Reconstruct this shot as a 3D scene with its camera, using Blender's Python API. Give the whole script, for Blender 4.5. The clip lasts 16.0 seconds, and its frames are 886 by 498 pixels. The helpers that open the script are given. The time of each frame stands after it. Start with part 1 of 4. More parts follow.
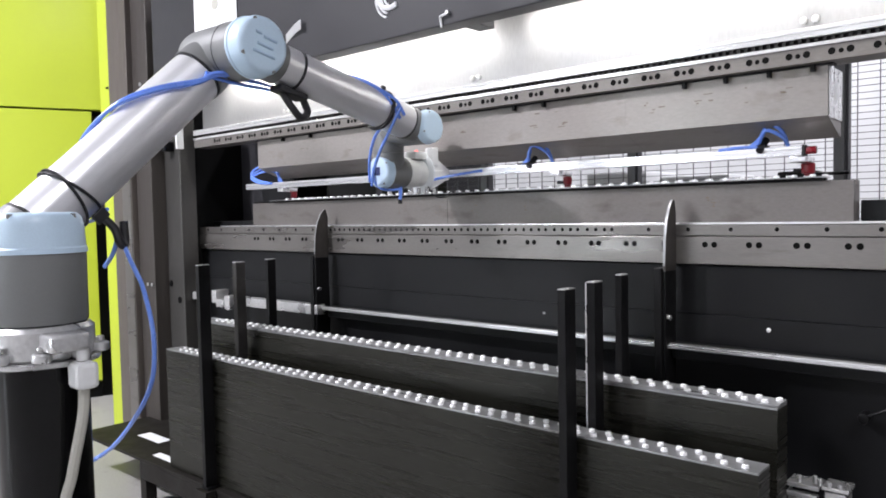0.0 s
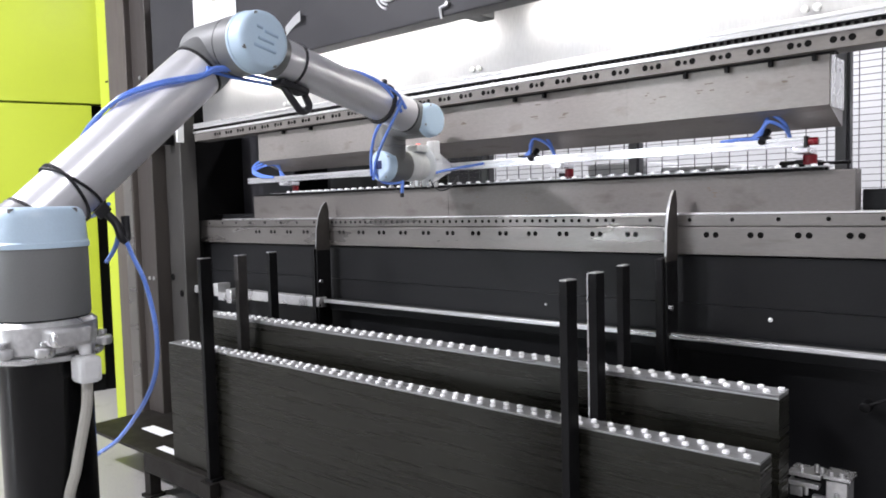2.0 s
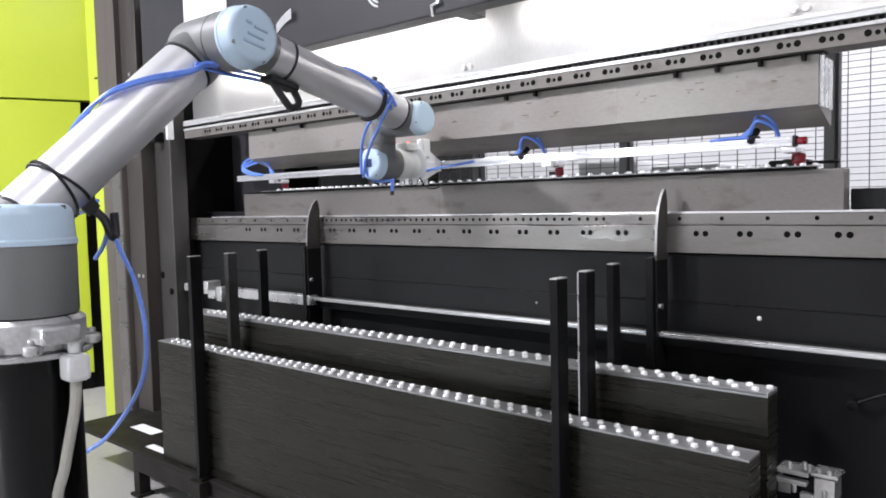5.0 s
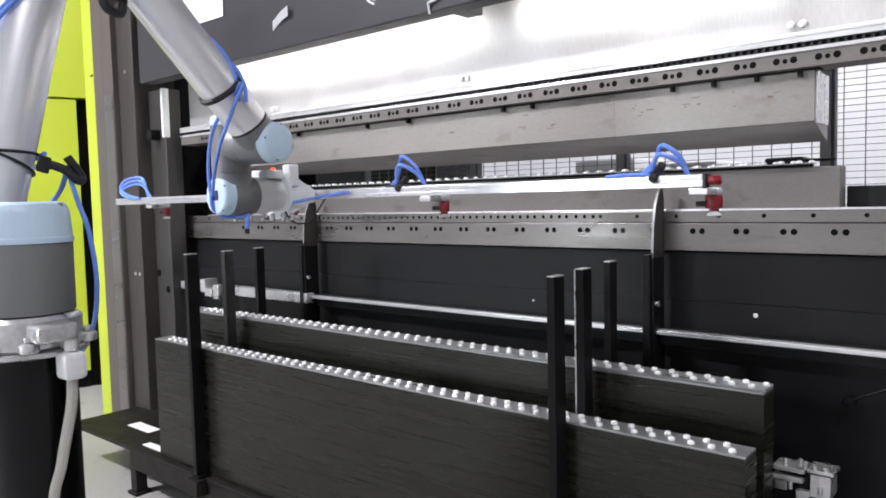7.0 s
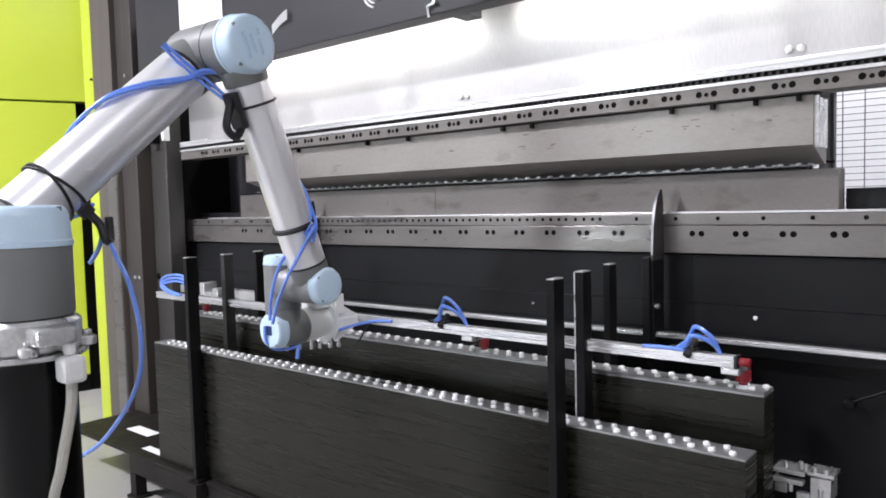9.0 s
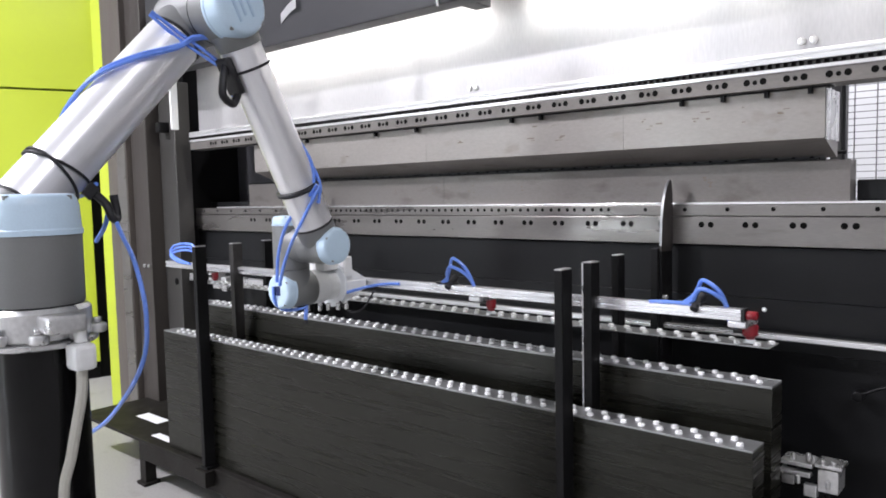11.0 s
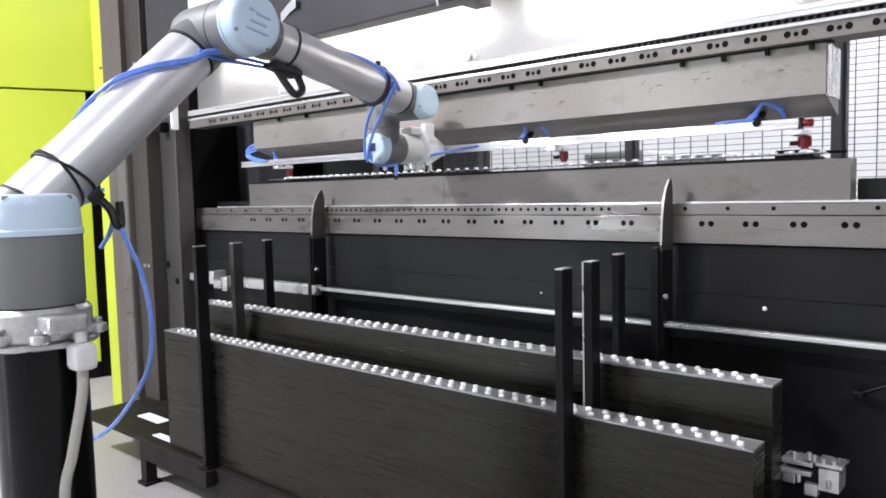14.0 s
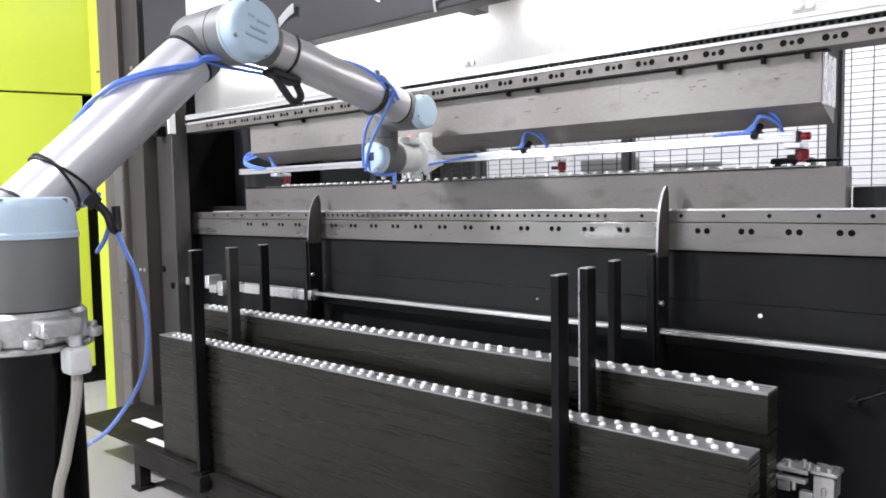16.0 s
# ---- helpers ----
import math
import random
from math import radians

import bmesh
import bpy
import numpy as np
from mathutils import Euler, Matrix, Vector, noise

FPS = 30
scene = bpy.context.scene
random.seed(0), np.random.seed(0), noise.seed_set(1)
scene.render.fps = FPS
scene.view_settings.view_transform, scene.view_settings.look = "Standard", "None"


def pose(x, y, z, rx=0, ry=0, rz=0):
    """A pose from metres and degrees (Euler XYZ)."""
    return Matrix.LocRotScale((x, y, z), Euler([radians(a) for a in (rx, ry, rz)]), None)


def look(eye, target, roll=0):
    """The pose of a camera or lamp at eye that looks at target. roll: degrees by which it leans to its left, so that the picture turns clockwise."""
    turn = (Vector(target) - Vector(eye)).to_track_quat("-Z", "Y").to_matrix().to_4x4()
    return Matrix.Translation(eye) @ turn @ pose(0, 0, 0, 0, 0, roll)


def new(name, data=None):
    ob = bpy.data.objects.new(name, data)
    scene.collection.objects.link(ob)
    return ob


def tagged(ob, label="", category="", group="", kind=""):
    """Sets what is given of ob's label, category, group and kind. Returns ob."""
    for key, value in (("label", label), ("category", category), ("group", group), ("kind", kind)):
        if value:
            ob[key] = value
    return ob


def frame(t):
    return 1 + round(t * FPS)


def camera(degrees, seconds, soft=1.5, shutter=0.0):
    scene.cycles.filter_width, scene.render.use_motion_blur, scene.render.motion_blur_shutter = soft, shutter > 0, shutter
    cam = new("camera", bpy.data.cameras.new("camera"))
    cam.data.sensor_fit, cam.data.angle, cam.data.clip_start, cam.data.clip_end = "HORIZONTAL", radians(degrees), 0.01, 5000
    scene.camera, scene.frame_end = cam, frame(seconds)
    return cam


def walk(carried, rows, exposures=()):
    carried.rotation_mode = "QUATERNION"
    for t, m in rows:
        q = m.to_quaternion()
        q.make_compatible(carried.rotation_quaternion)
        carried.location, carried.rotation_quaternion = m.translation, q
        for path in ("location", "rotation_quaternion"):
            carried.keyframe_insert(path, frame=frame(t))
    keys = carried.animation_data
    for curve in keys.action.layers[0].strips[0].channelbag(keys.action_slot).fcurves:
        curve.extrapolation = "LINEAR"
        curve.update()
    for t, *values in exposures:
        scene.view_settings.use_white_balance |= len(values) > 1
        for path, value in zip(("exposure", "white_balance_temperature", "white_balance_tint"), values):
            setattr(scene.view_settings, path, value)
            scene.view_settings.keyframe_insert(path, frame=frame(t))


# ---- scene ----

EYE = (0.0, 0.0, 1.0)
cam = camera(62.58, 16.0, soft=1.8)
# seconds, heading from -x towards +y, pitch and lean in degrees
TURNS = [(0.0, 48.962, -2.822, 1.152), (0.5, 49.043, -2.895, 1.289), (1.0, 49.015, -3.072, 1.324), (1.5, 48.922, -3.301, 1.437),
         (2.0, 48.844, -3.455, 1.516), (2.5, 49.083, -3.143, 1.554), (3.0, 49.374, -2.885, 1.532), (3.5, 49.638, -2.865, 1.459),
         (4.0, 49.665, -3.221, 1.377), (6.5, 49.557, -3.762, 1.361), (7.0, 49.790, -3.801, 1.400), (7.5, 49.907, -3.693, 1.725),
         (8.0, 50.001, -3.443, 1.845), (8.5, 49.902, -3.458, 1.784), (9.0, 49.831, -3.570, 1.503), (11.5, 49.140, -4.416, 1.292),
         (12.0, 49.372, -4.057, 1.314), (12.5, 49.374, -4.163, 1.302), (13.0, 49.229, -4.418, 1.416), (13.5, 49.110, -4.463, 1.371),
         (14.0, 49.154, -4.386, 1.369), (14.5, 49.263, -4.231, 1.416), (15.0, 49.369, -4.192, 1.414), (15.5, 49.480, -4.078, 1.251),
         (16.0, 49.452, -3.945, 1.027)]


def aim(yaw, pitch, lean):
    a, p = radians(yaw), radians(pitch)
    way = Vector((-math.cos(a) * math.cos(p), math.sin(a) * math.cos(p), math.sin(p)))
    return look(EYE, Vector(EYE) + 3 * way, -lean)


walk(cam, [(t, aim(*r)) for t, *r in TURNS], exposures=[(0.0, -0.18), (4.2, -0.14), (9.2, -0.16), (12.0, -0.16), (12.5, -0.12), (14.0, 0.0), (16.0, 0.04)])

# ---- light ----
world = bpy.data.worlds.new("hall_air")
scene.world = world
world.use_nodes = True
world.node_tree.nodes["Background"].inputs[0].default_value = (1.0, 0.98, 0.98, 1)
world.node_tree.nodes["Background"].inputs[1].default_value = 0.028


def area(name, m, w, h, power, colour=(1, 1, 1)):
    l = bpy.data.lights.new(name, "AREA")
    l.shape, l.size, l.size_y, l.energy, l.color = "RECTANGLE", w, h, power, colour
    o = new(name, l)
    o.matrix_world = m
    return o


HALL = [(-3.00, -0.9, 3.15, 0.20, 220), (-4.6, -2.6, 3.75, 0.8, 30), (1.9, -0.8, 4.4, 0.8, 120), (-2.2, 3.6, 4.4, 0.8, 130), (0.6, 3.6, 4.4, 0.8, 130)]
for x, y, z, half, power in HALL:
    area("hall_light", pose(x, y, z - 0.025), 1.2 * half, 0.2 if half < 0.5 else 0.25, power, (1.0, 0.97, 1.06))
LED = [(-2.50, -1.27), (-1.10, 0.35)]
for (a, b), strength in zip(LED, (6.0, 7.2)):
    area("led_light", look(((a + b) / 2, 1.505, 1.506), ((a + b) / 2, 1.60, 1.40)), b - a, 0.02, strength * (b - a), (1.0, 0.98, 0.94))


# ---- materials ----
def mat(name, colour, rough=0.5, metal=0.0, vary=0.12, scale=6.0, stretch=(1, 1, 1), bump=0.0, fine=120.0, rvary=0.1, glow=0.0, spec=0.5, stain=0.0, coat=0.0, island=False):
    m = bpy.data.materials.new(name)
    m.use_nodes = True
    nt = m.node_tree
    n, l = nt.nodes, nt.links
    b = n["Principled BSDF"]
    tc = n.new("ShaderNodeTexCoord")
    mp = n.new("ShaderNodeMapping")
    mp.inputs["Scale"].default_value = stretch
    l.new(tc.outputs["Object"], mp.inputs["Vector"])
    big, small = n.new("ShaderNodeTexNoise"), n.new("ShaderNodeTexNoise")
    big.inputs["Scale"].default_value, big.inputs["Detail"].default_value = scale, 5
    small.inputs["Scale"].default_value, small.inputs["Detail"].default_value = fine, 3
    l.new(mp.outputs[0], big.inputs["Vector"]), l.new(mp.outputs[0], small.inputs["Vector"])
    add = n.new("ShaderNodeMath")
    add.operation = "ADD"
    l.new(big.outputs["Fac"], add.inputs[0]), l.new(small.outputs["Fac"], add.inputs[1])
    val = n.new("ShaderNodeMapRange")
    val.inputs["From Min"].default_value, val.inputs["From Max"].default_value = 0.6, 1.4
    val.inputs["To Min"].default_value, val.inputs["To Max"].default_value = 1 - vary, 1 + vary
    l.new(add.outputs[0], val.inputs["Value"])
    hsv = n.new("ShaderNodeHueSaturation")
    hsv.inputs["Color"].default_value = (*colour, 1)
    l.new(val.outputs[0], hsv.inputs["Value"])
    out = hsv.outputs["Color"]
    if stain:
        sp, ramp, mix = n.new("ShaderNodeTexNoise"), n.new("ShaderNodeMapRange"), n.new("ShaderNodeMix")
        sp.inputs["Scale"].default_value, sp.inputs["Detail"].default_value = 9, 6
        l.new(mp.outputs[0], sp.inputs["Vector"])
        ramp.inputs["From Min"].default_value, ramp.inputs["From Max"].default_value = 0.58, 0.72
        ramp.inputs["To Max"].default_value = stain
        l.new(sp.outputs["Fac"], ramp.inputs["Value"])
        mix.data_type = "RGBA"
        l.new(ramp.outputs[0], mix.inputs["Factor"])
        l.new(out, mix.inputs["A"])
        mix.inputs["B"].default_value = (colour[0] * 0.45, colour[1] * 0.40, colour[2] * 0.36, 1)
        out = mix.outputs["Result"]
    if island:
        g, h2, r2 = n.new("ShaderNodeNewGeometry"), n.new("ShaderNodeHueSaturation"), n.new("ShaderNodeMapRange")
        r2.inputs["To Min"].default_value, r2.inputs["To Max"].default_value = 0.965, 1.04
        l.new(g.outputs["Random Per Island"], r2.inputs["Value"])
        l.new(r2.outputs[0], h2.inputs["Value"]), l.new(out, h2.inputs["Color"])
        out = h2.outputs["Color"]
    l.new(out, b.inputs["Base Color"])
    rr = n.new("ShaderNodeMapRange")
    rr.inputs["From Min"].default_value, rr.inputs["From Max"].default_value = 0.35, 0.65
    rr.inputs["To Min"].default_value, rr.inputs["To Max"].default_value = max(0.02, rough - rvary), min(1, rough + rvary)
    l.new(big.outputs["Fac"], rr.inputs["Value"]), l.new(rr.outputs[0], b.inputs["Roughness"])
    b.inputs["Metallic"].default_value = metal
    b.inputs["Specular IOR Level"].default_value = spec
    b.inputs["Coat Weight"].default_value = coat
    if bump:
        bp = n.new("ShaderNodeBump")
        bp.inputs["Strength"].default_value, bp.inputs["Distance"].default_value = bump, 0.002
        l.new(add.outputs[0], bp.inputs["Height"]), l.new(bp.outputs[0], b.inputs["Normal"])
    if glow:
        b.inputs["Emission Color"].default_value, b.inputs["Emission Strength"].default_value = (*colour, 1), glow
    return m


M = dict(
    floor=mat("concrete_floor", (0.34, 0.335, 0.32), 0.4, vary=0.15, scale=2, bump=0.15, stain=0.4),
    wall=mat("white_wall", (0.8, 0.81, 0.82), 0.8, vary=0.04),
    ceil=mat("ceiling_paint", (0.6, 0.62, 0.64), 0.8, vary=0.05),
    lamp=mat("lamp_glow", (1, 1, 1), 0.5, glow=6, vary=0),
    day=mat("daylight_pane", (0.86, 0.94, 1.0), 0.3, glow=15, vary=0),
    green=mat("lime_paint", (0.455, 0.545, 0.036), 0.38, vary=0.05, scale=1.5, bump=0.08, fine=300),
    dark=mat("anthracite_paint", (0.0085, 0.0089, 0.0097), 0.42, spec=0.22, vary=0.2, scale=3, bump=0.15, fine=250, stain=0.3, rvary=0.12),
    cover=mat("dark_grey_paint", (0.038, 0.038, 0.042), 0.5, spec=0.32, vary=0.1, scale=3, bump=0.12, fine=350),
    black=mat("black_steel", (0.006, 0.006, 0.0065), 0.45, spec=0.18, vary=0.3, scale=12, bump=0.2, rvary=0.15),
    # near black: the darkness inside holes and gaps is put into this colour
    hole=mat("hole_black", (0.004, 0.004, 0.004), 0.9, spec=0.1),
    bed=mat("ground_steel", (0.205, 0.194, 0.183), 0.33, 0.7, vary=0.10, scale=3, stretch=(1, 4, 5), bump=0.03, fine=80, stain=0.25),
    tool=mat("tool_steel", (0.30, 0.28, 0.262), 0.46, 0.55, vary=0.10, scale=4, stretch=(1, 3, 2.5), bump=0.06, fine=90, stain=0.45),
    die=mat("die_steel", (0.172, 0.16, 0.149), 0.45, 0.45, vary=0.12, scale=4, stretch=(1, 3, 2.5), bump=0.06, fine=90, stain=0.5),
    ram=mat("ram_steel", (0.41, 0.405, 0.412), 0.44, 0.7, vary=0.10, scale=2.5, stretch=(3, 1, 0.6), bump=0.05, fine=70),
    rail=mat("bright_rail", (0.82, 0.82, 0.82), 0.3, 0.8, vary=0.06, scale=4, stretch=(0.5, 6, 6)),
    column=mat("brushed_column", (0.115, 0.10, 0.089), 0.5, 0.25, vary=0.12, scale=5, stretch=(8, 8, 0.4), bump=0.05),
    arm=mat("anodised_tube", (0.84, 0.84, 0.86), 0.34, 0.6, vary=0.04, scale=6, stretch=(0.4, 6, 6), fine=60, rvary=0.05),
    joint=mat("grey_casting", (0.20, 0.205, 0.205), 0.46, 0.25, vary=0.06, scale=5, bump=0.06, fine=400),
    cap=mat("pale_blue_cap", (0.54, 0.69, 0.82), 0.42, vary=0.05, scale=8, fine=300, bump=0.03),
    capmark=mat("cap_emboss", (0.42, 0.57, 0.72), 0.45, vary=0.04),
    capdark=mat("navy_label", (0.012, 0.022, 0.10), 0.4),
    seal=mat("rubber_seal", (0.012, 0.012, 0.013), 0.6),
    hose=mat("blue_hose", (0.15, 0.285, 0.82), 0.26, vary=0.08, coat=0.3),
    strap=mat("black_strap", (0.010, 0.010, 0.013), 0.55, vary=0.3, scale=30),
    silver=mat("cast_silver", (0.66, 0.66, 0.66), 0.32, 0.8, vary=0.2, scale=12, bump=0.1),
    white=mat("white_plastic", (0.75, 0.76, 0.76), 0.4, vary=0.05, scale=10),
    cable=mat("grey_cable", (0.46, 0.45, 0.40), 0.5, vary=0.06),
    paper=mat("paper", (0.78, 0.79, 0.80), 0.7, vary=0.04),
    signal=mat("red_signal", (1.0, 0.06, 0.03), 0.4, glow=2.5, vary=0),
    red=mat("red_plastic", (0.20, 0.006, 0.014), 0.35, vary=0.15, scale=20),
    alu=mat("aluminium_profile", (0.80, 0.80, 0.82), 0.28, 0.85, vary=0.05, scale=5, stretch=(0.4, 6, 6)),
    strip=mat("galvanised_strip", (0.34, 0.345, 0.35), 0.36, 0.7, vary=0.10, scale=10, stretch=(0.6, 4, 4), stain=0.2),
    stud=mat("bright_stud", (0.95, 0.95, 0.95), 0.28, 0.3, vary=0.03),
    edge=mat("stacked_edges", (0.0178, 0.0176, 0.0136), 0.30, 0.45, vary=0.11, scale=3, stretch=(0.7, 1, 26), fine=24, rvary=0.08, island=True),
    wire=mat("dark_wire", (0.07, 0.07, 0.075), 0.5, 0.3),
    plate=mat("worn_grey_plate", (0.05, 0.048, 0.045), 0.45, 0.2, vary=0.15, scale=4, bump=0.05),
    pillar=mat("gloss_black_paint", (0.004, 0.004, 0.0045), 0.12, spec=0.28, vary=0.2, scale=6, rvary=0.05),
    rust=mat("worn_frame", (0.014, 0.0125, 0.011), 0.6, 0.1, spec=0.2, vary=0.4, scale=9, bump=0.3, stain=0.5),
    bolt=mat("zinc_bolt", (0.6, 0.6, 0.6), 0.3, 0.8),
    worn=mat("worn_post", (0.035, 0.033, 0.032), 0.42, 0.3, vary=0.35, scale=14, stain=0.5),
    frame=mat("brown_frame", (0.055, 0.048, 0.043), 0.5, 0.25, vary=0.15, scale=4, stretch=(6, 6, 0.5), bump=0.05),
    fin=mat("fin_steel", (0.07, 0.064, 0.06), 0.4, 0.6, vary=0.3, scale=10, stretch=(1, 1, 0.5)),
    mark=mat("stamped_mark", (0.17, 0.14, 0.115), 0.6, 0.3),
    clear=mat("clear_plastic", (0.75, 0.78, 0.80), 0.2, vary=0.03),
)

# ---- mesh helpers ----
ORG = {}


def thing(name, at, label, category, group="", kind=""):
    o = new(name)
    o.location = at
    ORG[o] = Vector(at)
    return tagged(o, label, category, group, kind)


def mesh_of(name, bm, material, sharp=35):
    me = bpy.data.meshes.new(name)
    bm.normal_update()
    if max(len(f.verts) for f in bm.faces) < 5:     # boxes: keep the flats flat beside their rounded edges
        sharp = 20
    bm.to_mesh(me)
    bm.free()
    me.materials.append(M[material])
    me.shade_smooth()
    me.set_sharp_from_angle(angle=radians(sharp))
    return me


def part(name, bm, material, parent=None, label=""):
    """One mesh under a thing or a part; bm is in world axes and is moved into the thing's space."""
    if parent is not None:
        bmesh.ops.translate(bm, verts=bm.verts, vec=-ORG[parent])
    o = new(name, mesh_of(name, bm, material))
    if parent is not None:
        o.parent = parent
        ORG[o] = ORG[parent]
    else:
        ORG[o] = Vector((0, 0, 0))
    return tagged(o, label)


def piece(name, me, parent, at, m=None):
    o = new(name, me)
    o.parent = parent
    o.matrix_basis = m if m is not None else Matrix.Translation(Vector(at) - ORG[parent])
    return o


def box(x0, x1, y0, y1, z0, z1, bevel=0.0, bm=None):
    bm = bm or bmesh.new()
    v = bmesh.ops.create_cube(bm, size=1.0)["verts"]
    for p in v:
        p.co = ((x0 + x1) / 2 + p.co.x * (x1 - x0), (y0 + y1) / 2 + p.co.y * (y1 - y0), (z0 + z1) / 2 + p.co.z * (z1 - z0))
    if bevel:
        e = list({e for p in v for e in p.link_edges})
        bmesh.ops.bevel(bm, geom=e, offset=bevel, segments=2, profile=0.5, affect="EDGES")
    return bm


def lathe(p0, p1, profile, bm=None, seg=32):
    """A turned body along p0-p1: profile is rows of (distance, radius)."""
    bm = bm or bmesh.new()
    p0, p1 = Vector(p0), Vector(p1)
    d = (p1 - p0).normalized()
    q = d.to_track_quat("Z", "Y").to_matrix()
    rings = []
    for s, r in profile:
        rings.append([bm.verts.new(p0 + d * s + q @ Vector((r * math.cos(6.2831853 * i / seg), r * math.sin(6.2831853 * i / seg), 0))) for i in range(seg)])
    for a, b in zip(rings, rings[1:]):
        for i in range(seg):
            bm.faces.new((a[i], a[(i + 1) % seg], b[(i + 1) % seg], b[i]))
    bm.faces.new(rings[0][::-1])
    bm.faces.new(rings[-1])
    return bm


def rod(p0, p1, r, bm=None, seg=20, round_=0.0):
    n = (Vector(p1) - Vector(p0)).length
    c = min(round_, r * 0.9, n * 0.45)
    prof = [(0, r - c), (c * 0.35, r - c * 0.25), (c, r), (n - c, r), (n - c * 0.35, r - c * 0.25), (n, r - c)] if c else [(0, r), (n, r)]
    return lathe(p0, p1, prof, bm, seg)


def tube(points, r, bm=None, seg=10, steps=8):
    """A hose through points (Catmull-Rom)."""
    bm = bm or bmesh.new()
    p = [Vector(q) for q in points]
    p = [2 * p[0] - p[1]] + p + [2 * p[-1] - p[-2]]
    line = []
    for i in range(1, len(p) - 2):
        for k in range(steps):
            s = k / steps
            a, b, c, d = p[i - 1:i + 3]
            line.append(0.5 * (2 * b + (c - a) * s + (2 * a - 5 * b + 4 * c - d) * s * s + (3 * b - a - 3 * c + d) * s ** 3))
    line.append(p[-2])
    up, rings = Vector((0.31, 0.17, 0.93)), []
    for i, q in enumerate(line):
        d = (line[min(i + 1, len(line) - 1)] - line[max(i - 1, 0)]).normalized()
        x = (up - d * d.dot(up))
        x = x.normalized() if x.length > 1e-4 else d.orthogonal().normalized()
        y, up = d.cross(x), x
        rings.append([bm.verts.new(q + r * (math.cos(6.2831853 * k / seg) * x + math.sin(6.2831853 * k / seg) * y)) for k in range(seg)])
    for a, b in zip(rings, rings[1:]):
        for k in range(seg):
            bm.faces.new((a[k], a[(k + 1) % seg], b[(k + 1) % seg], b[k]))
    bm.faces.new(rings[0][::-1])
    bm.faces.new(rings[-1])
    bmesh.ops.recalc_face_normals(bm, faces=bm.faces)
    return bm


def prism(profile, x0, x1, bm=None):
    """A bar along x with a profile of (y, z)."""
    bm = bm or bmesh.new()
    a = [bm.verts.new((x0, y, z)) for y, z in profile]
    b = [bm.verts.new((x1, y, z)) for y, z in profile]
    n = len(a)
    for i in range(n):
        bm.faces.new((a[i], a[(i + 1) % n], b[(i + 1) % n], b[i]))
    bm.faces.new(a[::-1])
    bm.faces.new(b)
    bmesh.ops.recalc_face_normals(bm, faces=bm.faces)
    return bm


def struct(name, bm, material, label):
    return tagged(part(name, bm, material), label, kind="structure")


# ---- hall ----
struct("floor", box(-9, 7, -4.5, 7, -0.1, 0), "floor", "pale grey worn concrete workshop floor")
struct("wall_north", box(-9, 7, 5.2, 5.4, 0, 4.6), "wall", "white painted workshop wall behind the press")
for k, (x0, x1, z0, z1) in enumerate(((-9, -4.35, 0, 4.6), (-3.55, 7, 0, 4.6), (-4.35, -3.55, 0, 0.25), (-4.35, -3.55, 2.6, 4.6))):
    struct("wall_south_%d" % (k + 1), box(x0, x1, -4.5, -4.3, z0, z1), "wall", "white painted workshop wall")
win = tagged(part("window_1", box(-4.349, -3.551, -4.44, -4.43, 0.251, 2.599), "day"), "tall bright window in the workshop wall", kind="structure")
for x0, x1, z0, z1 in ((-4.349, -4.30, 0.251, 2.599), (-3.60, -3.551, 0.251, 2.599), (-4.299, -3.601, 1.40, 1.45)):
    part("window_frame", box(x0, x1, -4.425, -4.38, z0, z1, 0.003), "joint", win)
struct("wall_east", box(6.8, 7, -4.3, 5.2, 0, 4.6), "wall", "white painted workshop wall")
struct("wall_west", box(-9, -8.8, -4.3, 5.2, 0, 4.6), "wall", "white painted workshop wall")
struct("ceiling", box(-9, 7, -4.5, 5.4, 4.6, 4.75), "ceil", "light grey workshop ceiling")
for x, y, z, half, power in HALL:
    t_ = thing("ceiling_light", (x, y, z), "long white ceiling luminaire under the roof", "lamp", "hall luminaires")
    part("housing", box(x - half, x + half, y - 0.2, y + 0.2, z + 0.04, z + 0.12, 0.01), "white", t_)
    for dx in (-0.75 * half, 0.75 * half):
        part("hanger", rod((x + dx, y, z + 0.12), (x + dx, y, 4.6), 0.006, seg=8), "bolt", t_)
    part("diffuser", box(x - half + 0.04, x + half - 0.04, y - 0.16, y + 0.16, z + 0.004, z + 0.038, 0.004), "lamp", t_)

# ---- press brake ----
BY, DY = 1.63, 1.656          # front of the clamping strip and of the die
press = thing("press_brake", (-1.3, 1.8, 0), "dark press brake with bright steel tooling and lime side cabinet", "press brake")
part("bed_plate", box(-2.90, 0.9, BY + 0.012, 1.80, 0.757, 0.868, 0.001), "dark", press)
part("bed_plate", box(-2.90, 0.9, BY + 0.0126, 1.80, 0.06, 0.7562, 0.001), "dark", press)
strip_ = part("clamping_strip", box(-2.78, 0.9, BY, 1.74, 0.872, 0.935, 0.0015), "bed", press, "bright ground steel strip with bolt holes")
part("clamping_strip", box(-2.78, 0.9, BY + 0.002, 1.738, 0.9365, 0.9615, 0.0015), "bed", press, "bright ground steel strip with bolt holes")
part("die_seat", box(-2.62, 0.9, BY + 0.009, 1.72, 0.9625, 0.9665, 0.0006), "rail", press)
hole = mesh_of("bolt_hole", lathe((0, 0, 0), (0, 0.004, 0), [(0, 0.0068), (0.0012, 0.0062), (0.004, 0.0062)], seg=12), "hole")
